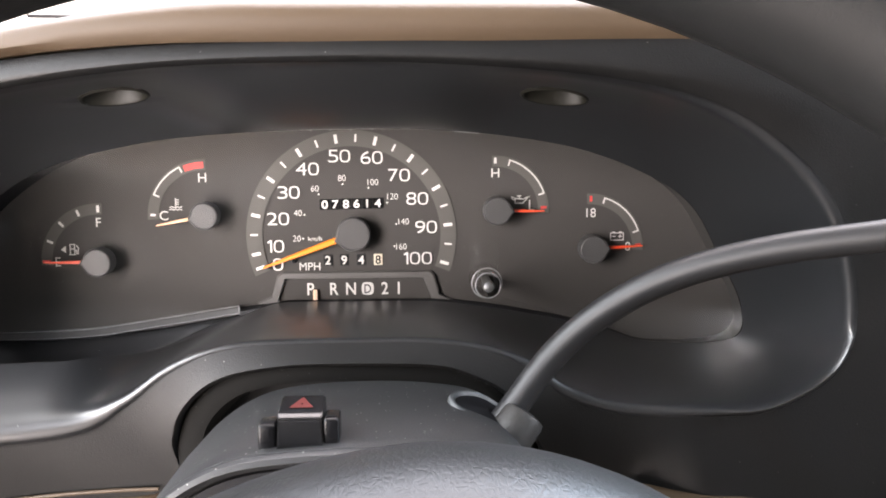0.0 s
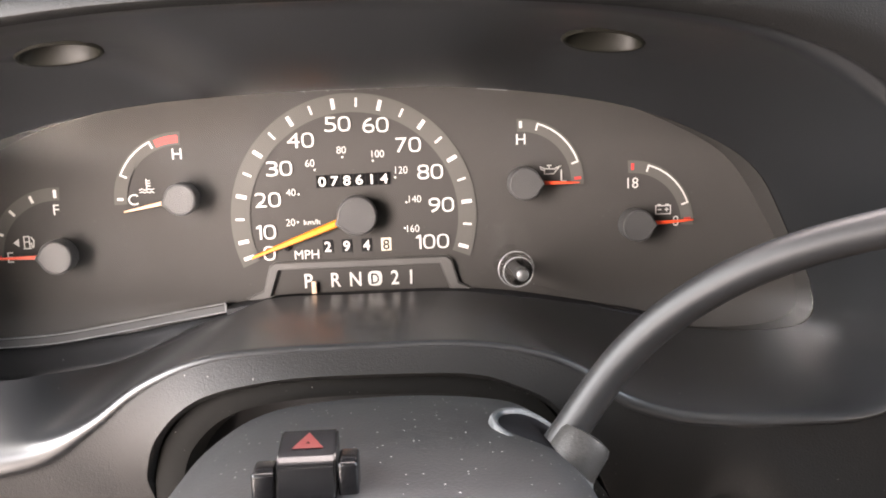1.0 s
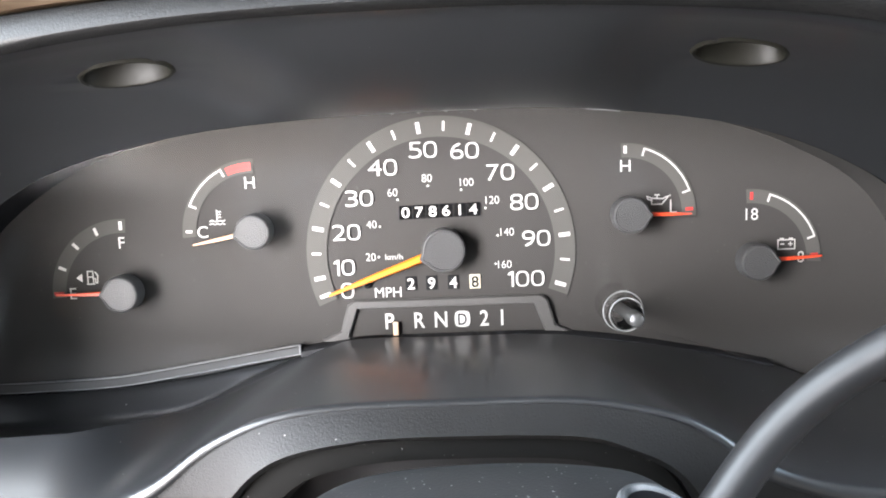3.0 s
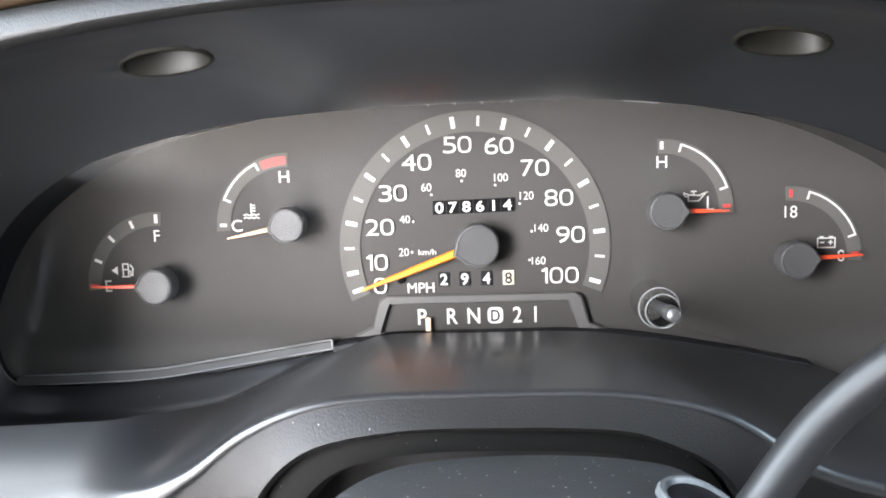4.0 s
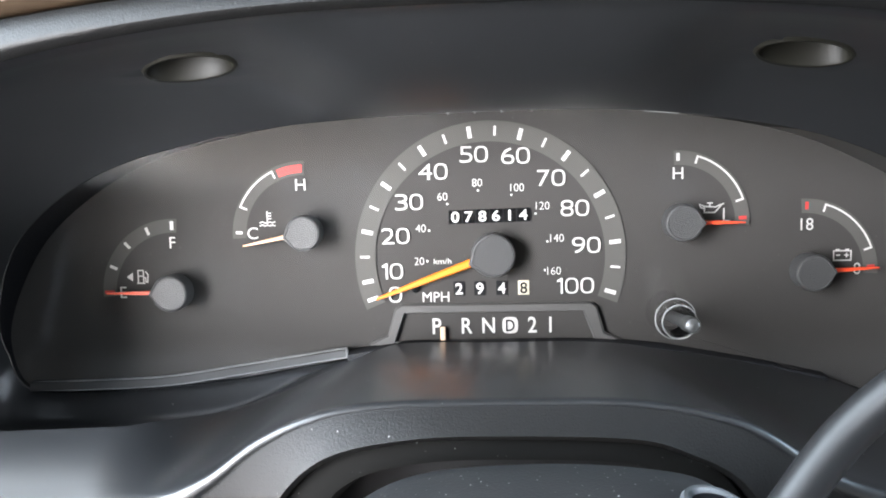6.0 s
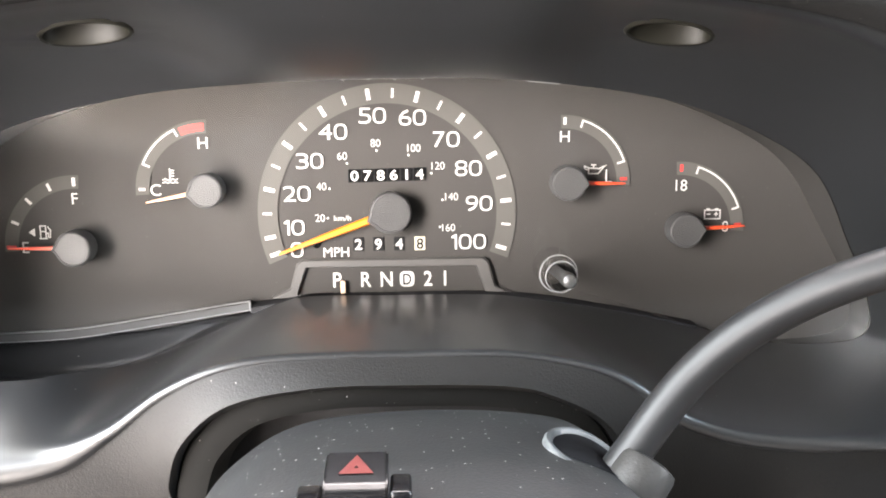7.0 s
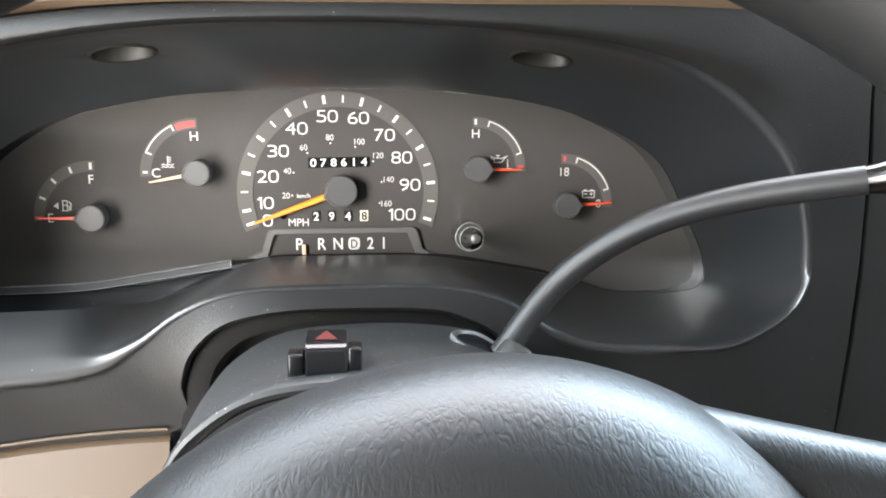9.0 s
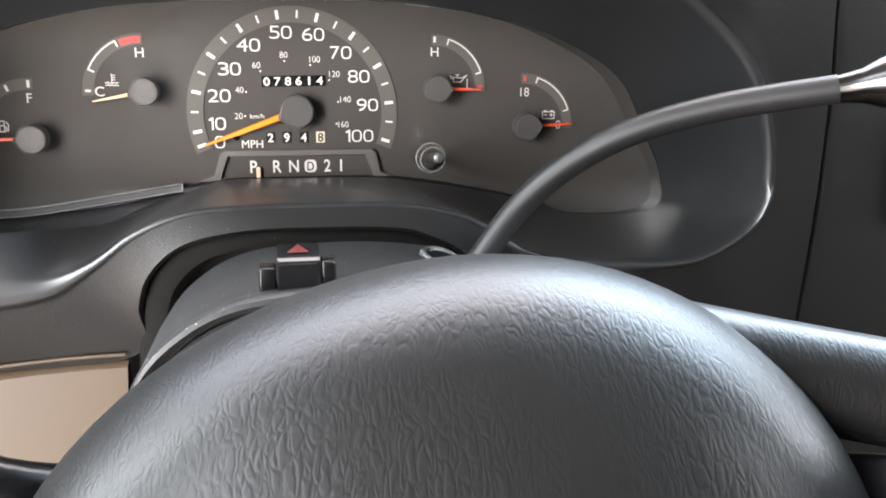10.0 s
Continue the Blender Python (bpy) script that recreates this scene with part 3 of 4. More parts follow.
put("hot_mark", arc_band(*TEMP, 0.0244, 0.0276, -22, 0, P1, 12), RED, cluster, "red hot-range mark", smooth=False)
letters("H", TEMP[0] - 0.0008, TEMP[1] + 0.0196, 0.0046, P1, WHITE, cluster, "gauge_letter", 1.05)
letters("C", TEMP[0] - 0.0208, TEMP[1] + 0.0006, 0.0046, P1, WHITE, cluster, "gauge_letter", 1.05)
gauge_arc(OIL, 0.0280, -3, 93)
put("tick", tick(*OIL, 0.0240, 0.0270, 0.0013, 0.6, P1), WHITE, cluster, smooth=False)
bracket(OIL, 0.0280, 17, 71)
put("low_mark", tick(*OIL, 0.0238, 0.0268, 0.0013, 87, P1), RED, cluster, smooth=False)
letters("H", OIL[0] + 0.0003, OIL[1] + 0.0192, 0.0046, P1, WHITE, cluster, "gauge_letter", 1.05)
letters("L", OIL[0] + 0.0190, OIL[1] + 0.0022, 0.0046, P1, WHITE, cluster, "gauge_letter", 1.0)
gauge_arc(VOLT, 0.0282, -3, 93)
put("low_mark", tick(*VOLT, 0.0240, 0.0270, 0.0013, 1.5, P1), RED, cluster, smooth=False)
bracket(VOLT, 0.0282, 17, 71)
put("low_mark", tick(*VOLT, 0.0240, 0.0270, 0.0013, 87, P1), RED, cluster, smooth=False)
letters("18", VOLT[0] + 0.0008, VOLT[1] + 0.0183, 0.0046, P1, WHITE, cluster, "gauge_letter", 0.95)
letters("8", VOLT[0] + 0.0202, VOLT[1] + 0.0006, 0.0044, P1, WHITE, cluster, "gauge_letter", 0.95)

needle(cluster, FUEL[0] + 0.0014, FUEL[1] + 0.0008, 0.0073, -90.7, 0.0278, 0.0019, NEEDLE_RED, 0.0075)
needle(cluster, TEMP[0] + 0.0014, TEMP[1] + 0.0008, 0.0070, -101.0, 0.0256, 0.0019, NEEDLE_PALE, 0.0075)
needle(cluster, OIL[0] + 0.0006, OIL[1] + 0.0004, 0.0072, 91.5, 0.0245, 0.0019, NEEDLE_RED, 0.0075)
needle(cluster, VOLT[0] + 0.0006, VOLT[1] + 0.0004, 0.0072, 88.0, 0.0262, 0.0019, NEEDLE_RED, 0.0075)


def stroke(points, width, y=P1):
    """Flat printed line through points given in millimetres about the origin."""
    pieces = []
    for (x0, z0), (x1, z1) in zip(points, points[1:]):
        a, b = Vector((x0, 0, z0)), Vector((x1, 0, z1))
        d = (b - a).normalized() * (width * 0.4)
        s = Vector((d.z, 0, -d.x)).normalized() * (width / 2)
        bm = bmesh.new()
        bm.faces.new([bm.verts.new(p + Vector((0, y, 0))) for p in (a - d - s, a - d + s, b + d + s, b + d - s)])
        pieces.append(bm)
    return pieces


def sign(name, x, z, lines, width=0.0005):
    pieces = []
    for line in lines:
        pieces += stroke([(x + px / 1000, z + pz / 1000) for px, pz in line], width)
    return marks(name, WHITE, pieces)


sign("fuel_symbol", -0.1412, 0.9945, [((-1.6, -2.6), (1.4, -2.6)), ((-1.2, -2.6), (-1.2, 2.6), (1.0, 2.6), (1.0, -2.6)), ((-1.2, 0.3), (1.0, 0.3)),
                                      ((1.0, -0.4), (1.9, -0.4), (1.9, -2.0), (2.6, -2.2), (2.9, 0.8), (1.9, 2.2))])
put("fuel_arrow", prism([(-0.1471, 0.9945), (-0.1447, 0.9962), (-0.1447, 0.9928)], P1, P0), WHITE, cluster, smooth=False)
sign("coolant_symbol", -0.0885, 1.0166, [((0, -1.0), (0, 3.2)), ((0, 2.6), (1.5, 2.6)), ((0, 1.5), (1.5, 1.5)), ((0, 0.4), (1.5, 0.4)),
                                         ((-3.0, -1.2), (-2.0, -0.8), (-1.0, -1.3), (0, -1.3), (1.0, -0.9), (2.0, -1.3), (3.0, -0.9)),
                                         ((-3.0, -2.4), (-2.0, -2.0), (-1.0, -2.5), (0, -2.1), (1.0, -2.5), (2.0, -2.1), (3.0, -2.5))])
sign("oil_symbol", 0.0868, 1.0176, [((-4.6, 1.4), (-2.8, 0.6), (-2.8, -1.8), (1.2, -1.8), (3.8, 1.2), (4.6, 1.6), (2.6, 0.9), (1.6, 0.3), (-2.8, 0.6)),
                                    ((-4.6, 1.4), (-4.2, 0.2), (-2.8, -0.2)), ((-1.6, 1.9), (0.2, 1.9)), ((-0.7, 1.9), (-0.7, 0.6)), ((4.7, -0.3), (4.7, -1.4))])
sign("battery_symbol", 0.1371, 0.9981, [((-3.3, -2.0), (3.3, -2.0), (3.3, 1.7), (-3.3, 1.7), (-3.3, -2.0)), ((-2.4, 2.2), (-1.2, 2.2)), ((1.2, 2.2), (2.4, 2.2)),
                                        ((-2.2, 0), (-1.0, 0)), ((0.9, 0), (2.3, 0)), ((1.6, 0.7), (1.6, -0.7))])

# mileage counter: six drums in a black window
put("counter_window", prism([(-0.0160, 1.0133), (0.0164, 1.0138), (0.0165, 1.0193), (-0.0159, 1.0188)], P0, 0.0), BLACK, cluster, "black recessed counter window", smooth=False)
for k, digit in enumerate("078614"):
    x = -0.0133 + 0.00537 * k
    drum = put("counter_drum", box(x - 0.00245, x + 0.00245, P1, P0, 1.0135 + 0.00009 * k, 1.0187 + 0.00009 * k, 0.0001, 1), SWITCH, cluster, "black counter drum with a white figure", smooth=False)
    letters(digit, x, 1.0161 + 0.00009 * k, 0.0040, P2, WHITE, cluster, "counter_digit", 1.15, 0.0001)
for x, digit in ((-0.0124, "2"), (-0.0041, "9"), (0.0046, "4"), (0.0133, "8")):
    last = digit == "8"
    put("trip_window", box(x - 0.0022, x + 0.0022, P0, 0.0, 0.9846, 0.9903, 0.0001, 1), CREAM if last else BLACK, cluster, "small trip counter window", smooth=False)
    letters(digit, x, 0.9874, 0.0043, P1, BLACK if last else WHITE, cluster, "trip_digit", 1.0, 0.0001)
put("dial_screw", disc_stack(-0.0297, 0.9879, ((0.0018, 0.0), (0.0018, -0.0010), (0.0009, -0.0011), (0.0008, -0.0004)), 18), SWITCH, cluster)

# gear display: raised trapezoid frame round a sunken strip
o = [(-0.0360, 0.9813), (0.0400, 0.9813), (0.0422, 0.9795), (0.0450, 0.9692), (0.0520, 0.9660), (-0.0490, 0.9658), (-0.0413, 0.9692), (-0.0384, 0.9795)]
i_ = [(-0.0340, 0.9781), (0.0362, 0.9781), (0.0366, 0.9778), (0.0402, 0.9682), (0.0408, 0.9665), (-0.0382, 0.9663), (-0.0376, 0.9682), (-0.0343, 0.9778)]
rows = [[(x, 0.0, z) for x, z in o], [(x, -0.0022, z) for x, z in o], [(x * 0.985, -0.0030, z - 0.0004) for x, z in o],
        [(x * 1.01, -0.0030, z + 0.0003) for x, z in i_], [(x, -0.0022, z) for x, z in i_], [(x, -0.0007, z) for x, z in i_]]
put("gear_frame", loft(rows), FRAME, cluster, "raised grey plastic frame round the gear letters")
put("gear_strip", prism(i_, -0.0007, 0.0), DIAL, cluster, smooth=False)
for text, x in (("P", -21.6), ("R", -9.5), ("N", -0.9), ("2", 16.5), ("1", 23.7)):
    letters(text, x / 1000, 0.9725, 0.0062, -0.0011, WHITE, cluster, "gear_letter", 0.85, 0.0001)
put("gear_badge", prism([(0.0077 + 0.0031 * math.copysign(abs(math.cos(t)) ** 0.6, math.cos(t)), 0.9724 + 0.0033 * math.copysign(abs(math.sin(t)) ** 0.6, math.sin(t)))
                         for t in (2 * math.pi * k / 32 for k in range(32))], -0.0011, -0.0007), WHITE, cluster, "white rounded badge", smooth=False)
letters("D", 0.0077, 0.9724, 0.0046, -0.0014, BLACK, cluster, "gear_letter", 0.8, 0.00005)
put("gear_pointer", box(-0.0202, -0.0181, -0.0032, -0.0022, 0.9664, 0.9724, 0.0003, 1), material("pale orange pointer", (0.85, 0.60, 0.42), 0.5), cluster, "small pale orange gear pointer", smooth=False)

# clear lens that leans towards the driver at its top
def lens_point(i, f):
    p = Vector((0, 0, 0.995)).lerp(Vector((back[i].x, 0, back[i].z)), f)
    return Vector((p.x, lens_y(p.z) - end_bend(p.x) - 0.004 * (1 - f * f), p.z))


lens = put("clear_lens", loft([[lens_point(i, f) for i in range(N)] for f in (0.02, 0.25, 0.5, 0.65, 0.72, 0.78, 0.83, 0.88, 0.92, 0.96, 1.0)], True, True), CLEAR, cluster, "clear plastic lens over the gauges", face=Vector((0, -1, 0)))
lens.visible_shadow = False
put("plate_end", housing(grey_end), DIAL, cluster)

# pale dots mimic tick reflections in the roof, and a pale stretch of lens edge
top_edge = sorted((p for p in back if p.z > 1.03), key=lambda p: p.x)
def edge_at(x):
    return Vector((x, float(np.interp(x, [p.x for p in top_edge], [p.y for p in top_edge])), float(np.interp(x, [p.x for p in top_edge], [p.z for p in top_edge]))))


for x in (-0.0128, -0.0042, 0.0046, 0.0140):
    p = edge_at(x)
    part("lens_clip", box(p.x - 0.0004, p.x + 0.0004, p.y - 0.0016, p.y + 0.001, p.z - 0.0004, p.z + 0.0006, 0.0002, 2), PALE, lens, "tiny pale dot for a tick reflected above the lens edge")
part("lens_edge", tube([edge_at(0.0495 + 0.0011 * k) - Vector((0, 0.0006, 0.0002)) for k in range(11)], 0.00018, 6), PALE, lens, "pale stretch of the lens edge")

# lens edge strip along the lower edge, with a step where its two halves meet
edge = spline([(-0.188, 0.9520, 0), (-0.160, 0.9525, 0), (-0.130, 0.9538, 0), (-0.098, 0.9583, 0), (-0.0575, 0.9645, 0)], 8, False)
rows = [[Vector((p.x, lens_y(p.y) - dy, p.y + dz)) for p in edge] for dy, dz in ((-0.003, 0.0006), (0.0, 0.0006), (0.0010, 0.0), (0.0016, -0.0030), (-0.003, -0.0040))]
strip = put("lens_edge_strip", loft(rows, False), LENS_EDGE, cluster, "dark grey lens edge strip with pale glint lines")
# pale lines put in for light caught on the strip's clear edges
for dy, dz, r in ((0.0004, 0.0006, 0.00042), (0.0016, -0.0030, 0.00022)):
    put("strip_edge", tube([Vector((p.x, lens_y(p.y) - dy, p.y + dz)) for p in edge], [r * min(1, k / 6) for k in range(len(edge))], 8), PALE, strip, "pale line for light caught on the strip edge")
put("strip_edge", tube([Vector((-0.0573, lens_y(0.9645) - 0.0016, z)) for z in (0.9652, 0.9640, 0.9612)], (0.0004, 0.0005, 0.0003), 8), PALE, strip, "pale line for light caught on the strip edge")
edge = spline([(-0.0568, 0.9645, 0), (-0.045, 0.9665, 0), (-0.030, 0.9680, 0), (0.0, 0.9684, 0), (0.05, 0.9676, 0), (0.095, 0.9605, 0), (0.13, 0.953, 0)], 8, False)
rows = [[Vector((p.x, lens_y(p.y) - dy, p.y + dz)) for p in edge] for dy, dz in ((-0.006, -0.0012), (0.0, -0.0012), (0.003, -0.0018), (0.003, -0.0060), (-0.004, -0.0065))]
put("lens_edge_strip", loft(rows, False), BLACK, cluster)
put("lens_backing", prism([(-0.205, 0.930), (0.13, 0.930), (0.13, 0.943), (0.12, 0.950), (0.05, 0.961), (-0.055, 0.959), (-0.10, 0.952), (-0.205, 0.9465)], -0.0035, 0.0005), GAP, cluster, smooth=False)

# trip reset knob in its clear cup
KX, KZ = 0.0680, 0.9792
put("reset_post", tube([(0.0690 - 0.0045 * f, -0.066 * f, 0.9760 + 0.0078 * f) for f in (0, 0.8, 0.82, 0.97, 0.99, 1.0)], [0.0022, 0.0022, 0.0027, 0.0027, 0.0022, 0.0010], 28), POST, cluster, "thin grey trip reset post")
cup = put("reset_cup", loft([[(KX - 0.001 + r * math.cos(a), y, KZ + r * math.sin(a)) for a in (2 * math.pi * k / 40 for k in range(40))]
                             for r, y in ((0.0078, -0.012), (0.0074, -0.028), (0.0066, -0.0345), (0.0058, -0.0355), (0.0050, -0.0340), (0.0044, -0.020))]), CUP, cluster, "clear plastic cup round the reset post", face=Vector((0, -1, 0)))
cup.visible_shadow = False
# thin pale rings added as the bright highlights on the cup's edges
for y, r in ((-0.0354, 0.0061), (-0.0290, 0.0074)):
    put("cup_rim", loft([[(KX - 0.001 + (r + 0.00024 * math.cos(t)) * math.cos(a), y + 0.00024 * math.sin(t), KZ + (r + 0.00024 * math.cos(t)) * math.sin(a)) for t in (2 * math.pi * j / 8 for j in range(8))]
                         for a in (2 * math.pi * k / 40 for k in range(41))]), SHINE, cluster, "pale ring for the highlight on the clear cup edge")

# ---------------------------------------------------------------- steering column
column = thing("steering_column", "charcoal plastic steering column cover with a dust speckled top", "steering column")
sect = [(-0.064, 0.880), (-0.0605, 0.908), (-0.0540, 0.9335), (-0.0415, 0.9485), (-0.022, 0.9582), (0.010, 0.9610), (0.040, 0.9596), (0.058, 0.9550), (0.070, 0.9420), (0.077, 0.915), (0.080, 0.880)]
line = spline([(x, z, 0) for x, z in sect], 6, False)
rows = []
for y, grow, drop in ((-0.1165, -0.006, -0.0200), (-0.1165, -0.003, -0.0060), (-0.1180, -0.0015, -0.0038), (-0.1225, -0.001, -0.0030), (-0.150, 0.0, -0.0015), (-0.190, 0.0, 0.0), (-0.200, 0.0, 0.0), (-0.2030, -0.0005, -0.0008), (-0.2025, -0.003, -0.0035), (-0.190, -0.005, -0.005)):
    rows.append([Vector((p.x + grow * (p.x - 0.014) / 0.07, y, p.y + drop)) for p in line])
put("upper_cover", loft(rows, False), COLUMN, column)
put("end_plate", prism([(0.014 + (p.x - 0.014) * 0.96, p.y - 0.0040) for p in line], -0.2040, -0.2020), BLACK, column, smooth=False)
# curled rim at the driver's end
rows = []
for y, up in ((-0.2000, -0.0006), (-0.2012, 0.0006), (-0.2035, 0.0009), (-0.2055, 0.0002), (-0.2062, -0.0014), (-0.2050, -0.0030)):
    rows.append([Vector((p.x * (1 + up * 4), y, p.y + up)) for p in line])
put("end_rim", loft(rows, False), COLUMN, column, "rounded rim of the column cover")

# raised collar round the opening of the gear lever, lying on the rounded shoulder of the cover
def shoulder(x):
    return float(np.interp(x, [p.x for p in line], [p.y for p in line])) - 0.0014


def collar_ring(grow, lift, turn=240):
    pts = []
    for k in range(48):
        a = radians(turn * k / 47 - 10)
        x = 0.0570 + (0.0128 + grow) * math.cos(a)
        pts.append(Vector((x, -0.1470 + (0.0118 + grow) * math.sin(a), shoulder(x) + lift * min(1, (47 - k) / 8))))
    return pts


put("lever_collar", loft([collar_ring(g, l) for g, l in ((0.0018, -0.0004), (0.0014, 0.0009), (0.0007, 0.0016), (-0.0002, 0.0014), (-0.0008, 0.0004), (-0.0011, -0.0010))], False), WORN, column, "pale edged oval collar round the lever opening")
# flat near-black sheet on the cover, painting the shade inside the opening
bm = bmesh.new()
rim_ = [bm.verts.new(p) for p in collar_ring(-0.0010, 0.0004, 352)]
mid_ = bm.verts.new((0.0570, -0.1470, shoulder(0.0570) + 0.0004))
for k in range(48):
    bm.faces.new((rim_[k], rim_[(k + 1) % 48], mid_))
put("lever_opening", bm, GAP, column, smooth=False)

# hazard switch on top of the column
hazard = thing("hazard_switch", "glossy black hazard switch with a red triangle on the column", "switch")
put("cradle", merge(box(-0.0158, -0.0104, -0.1955, -0.1870, 0.955, 0.9668, 0.0009), box(0.0036, 0.0082, -0.1955, -0.1860, 0.955, 0.9684, 0.0009)), SWITCH, hazard)
prof = [(-0.1805, 0.956), (-0.1805, 0.9706), (-0.1822, 0.9717), (-0.1920, 0.9697), (-0.1940, 0.9692), (-0.1954, 0.9682), (-0.1972, 0.9600), (-0.1975, 0.956)]
bm = bmesh.new()
va, vb = [[bm.verts.new((x, y, z)) for y, z in prof] for x in (-0.0100, 0.0032)]
for k in range(len(prof)):
    j = (k + 1) % len(prof)
    bm.faces.new((va[k], va[j], vb[j], vb[k]))
bm.faces.new(va), bm.faces.new(vb[::-1])
bmesh.ops.bevel(bm, geom=list(bm.edges), offset=0.0005, segments=2, affect="EDGES")
put("button", bm, SWITCH, hazard)
slope = Vector((0, -0.0098, -0.0020)).normalized()
tri_c, up_ = Vector((-0.0034, -0.1873, 0.97095)), -slope
bm = bmesh.new()
w = Vector((1, 0, 0))
outer_t = [tri_c + up_ * 0.0036, tri_c - up_ * 0.0030 + w * 0.0037, tri_c - up_ * 0.0030 - w * 0.0037]
mid = tri_c - up_ * 0.0008
inner_t = [mid.lerp(p, 0.15) for p in outer_t]
vo, vi = [bm.verts.new(p) for p in outer_t], [bm.verts.new(p) for p in inner_t]
for k in range(3):
    j = (k + 1) % 3
    bm.faces.new((vo[k], vo[j], vi[j], vi[k]))
put("warning_triangle", bm, material("dark red print", (0.050, 0.0045, 0.004), 0.5, spec=0.2), hazard, "red printed warning triangle", smooth=False)

# gear lever
lever = thing("gear_lever", "satin black column gear lever with a polished chrome end", "gear lever")
way = spline([(0.0540, -0.1530, 0.9400), (0.0640, -0.1485, 0.9530), (0.0810, -0.1455, 0.9742), (0.0985, -0.1492, 0.9905), (0.1200, -0.1578, 1.0038), (0.1475, -0.1698, 1.0134), (0.1825, -0.1866, 1.0207)], 10, False)
put("shaft", tube(way, [0.0057 - 0.0006 * min(1, k / 12) for k in range(len(way))]), LEVER, lever)
d = (way[-1] - way[-3]).normalized()
put("chrome_end", tube([way[-1] - d * 0.0005, way[-1] + d * 0.003, way[-1] + d * 0.008, way[-1] + d * 0.014, way[-1] + d * 0.022, way[-1] + d * 0.034, way[-1] + d * 0.042, way[-1] + d * 0.045],
                       [0.0048, 0.0052, 0.0062, 0.0088, 0.0105, 0.0105, 0.0085, 0.002], 28), CHROME, lever, "polished chrome lever end")
way_b = [(0.0570, -0.1564, 0.9366), (0.0600, -0.1552, 0.9408), (0.0645, -0.1535, 0.9475), (0.0686, -0.1517, 0.9526), (0.0694, -0.1513, 0.9536), (0.0697, -0.1511, 0.9540)]
bm = tube(way_b, [0.0098, 0.0086, 0.0080, 0.0078, 0.0073, 0.0050], 32)
put("boot", bm, BOOT, lever, "worn plastic boot of the lever")
put("boot_edge", tube([(0.0560, -0.1570, 0.9365), (0.0582, -0.1562, 0.9395), (0.0606, -0.1552, 0.9425), (0.0628, -0.1543, 0.9452), (0.0634, -0.1540, 0.9460)], [0.0132, 0.0118, 0.0098, 0.0089, 0.0082], 32), WORN, lever, "worn pale edge of the boot")

# turn signal stalk
stalk = thing("indicator_stalk", "glossy black indicator stalk on the steering column", "indicator stalk")
put("stalk_arm", tube(spline([(-0.040, -0.195, 0.899), (-0.075, -0.225, 0.914), (-0.108, -0.234, 0.9295), (-0.165, -0.248, 0.954)], 6, False), 0.0068), SWITCH, stalk)

# ---------------------------------------------------------------- steering wheel
WC, TILT, SPIN = Vector((0.029, -0.327, 0.9235)), radians(21), radians(-6)
WN = Vector((0, -math.cos(TILT), math.sin(TILT)))
WU = Vector((0, math.sin(TILT), math.cos(TILT)))
WX = Vector((1, 0, 0))


def wheel_point(x, u, n, spin=0.0):
    c, s = math.cos(spin), math.sin(spin)
    return WC + WX * (x * c - u * s) + WU * (x * s + u * c) + WN * n


wheel = thing("steering_wheel", "black grained vinyl steering wheel with a large padded hub", "steering wheel")
rows = []
for k in range(96):
    a = 2 * math.pi * k / 96
    rows.append([wheel_point(-0.0125 + (0.1650 + 0.0180 * math.cos(t)) * math.cos(a), 0.010 + (0.1650 + 0.0180 * math.cos(t)) * math.sin(a), 0.030 + 0.0170 * math.sin(t)) for t in (2 * math.pi * j / 24 for j in range(24))])
rows.append(rows[0])
put("rim", loft(rows), RIM, wheel, "thick black vinyl rim")


def pad_outline(a):
    c, s = math.cos(a), math.sin(a)
    e = 2.02
    r = (abs(c / (0.091 if c > 0 else 0.108)) ** e + abs(s / (0.080 if s > 0 else 0.071)) ** e) ** (-1 / e)
    turn = 0.122
    return r * (c * math.cos(turn) - s * math.sin(turn)), r * (c * math.sin(turn) + s * math.cos(turn))


rows = []
for f, n in ((0.92, -0.034), (0.985, -0.026), (1.0, -0.014), (0.992, -0.003), (0.972, 0.008), (0.935, 0.0180), (0.88, 0.0270), (0.80, 0.0350), (0.69, 0.0415), (0.55, 0.0460), (0.38, 0.0490), (0.2, 0.0505), (0.06, 0.0510)):
    rows.append([wheel_point(f * pad_outline(a)[0] + 0.0046, f * pad_outline(a)[1] + 0.0009, n * 1.027 - 0.0315) for a in (2 * math.pi * k / 80 for k in range(80))])
put("hub_pad", loft(rows, True, True, True), WHEEL, wheel, "domed black airbag pad with a leather grain")
for side in (1, -1):
    rows = []
    for k in range(9):
        f = k / 8
        x = side * (0.040 + 0.118 * f) - (0.008 * f if side > 0 else 0)
        u = 0.0565 - 0.011 * f if side > 0 else -0.016 + 0.010 * f
        h, th = 0.0135 - 0.001 * math.sin(math.pi * min(1, f * 1.1)), 0.016 - 0.004 * f
        rows.append([wheel_point(x, u + h * math.sin(t) + (0.003 * (1 - f) if side > 0 else 0), -0.026 + 0.019 * f + 0.034 * max(0, f - 0.72) / 0.28 + th * math.cos(t), SPIN) for t in (2 * math.pi * j / 20 for j in range(20))])
    put("spoke", loft(rows, True, True, True), WHEEL, wheel)
bm = box(0.088, 0.140, -0.016, 0.038, -0.030, -0.010, 0.002)
for v in bm.verts:
    v.co = wheel_point(v.co.x, v.co.y, v.co.z, SPIN)
put("spoke_pocket", bm, GAP, wheel, "black pocket round the spoke switch")
bm = box(0.098, 0.138, -0.012, 0.034, -0.014, -0.004, 0.003)
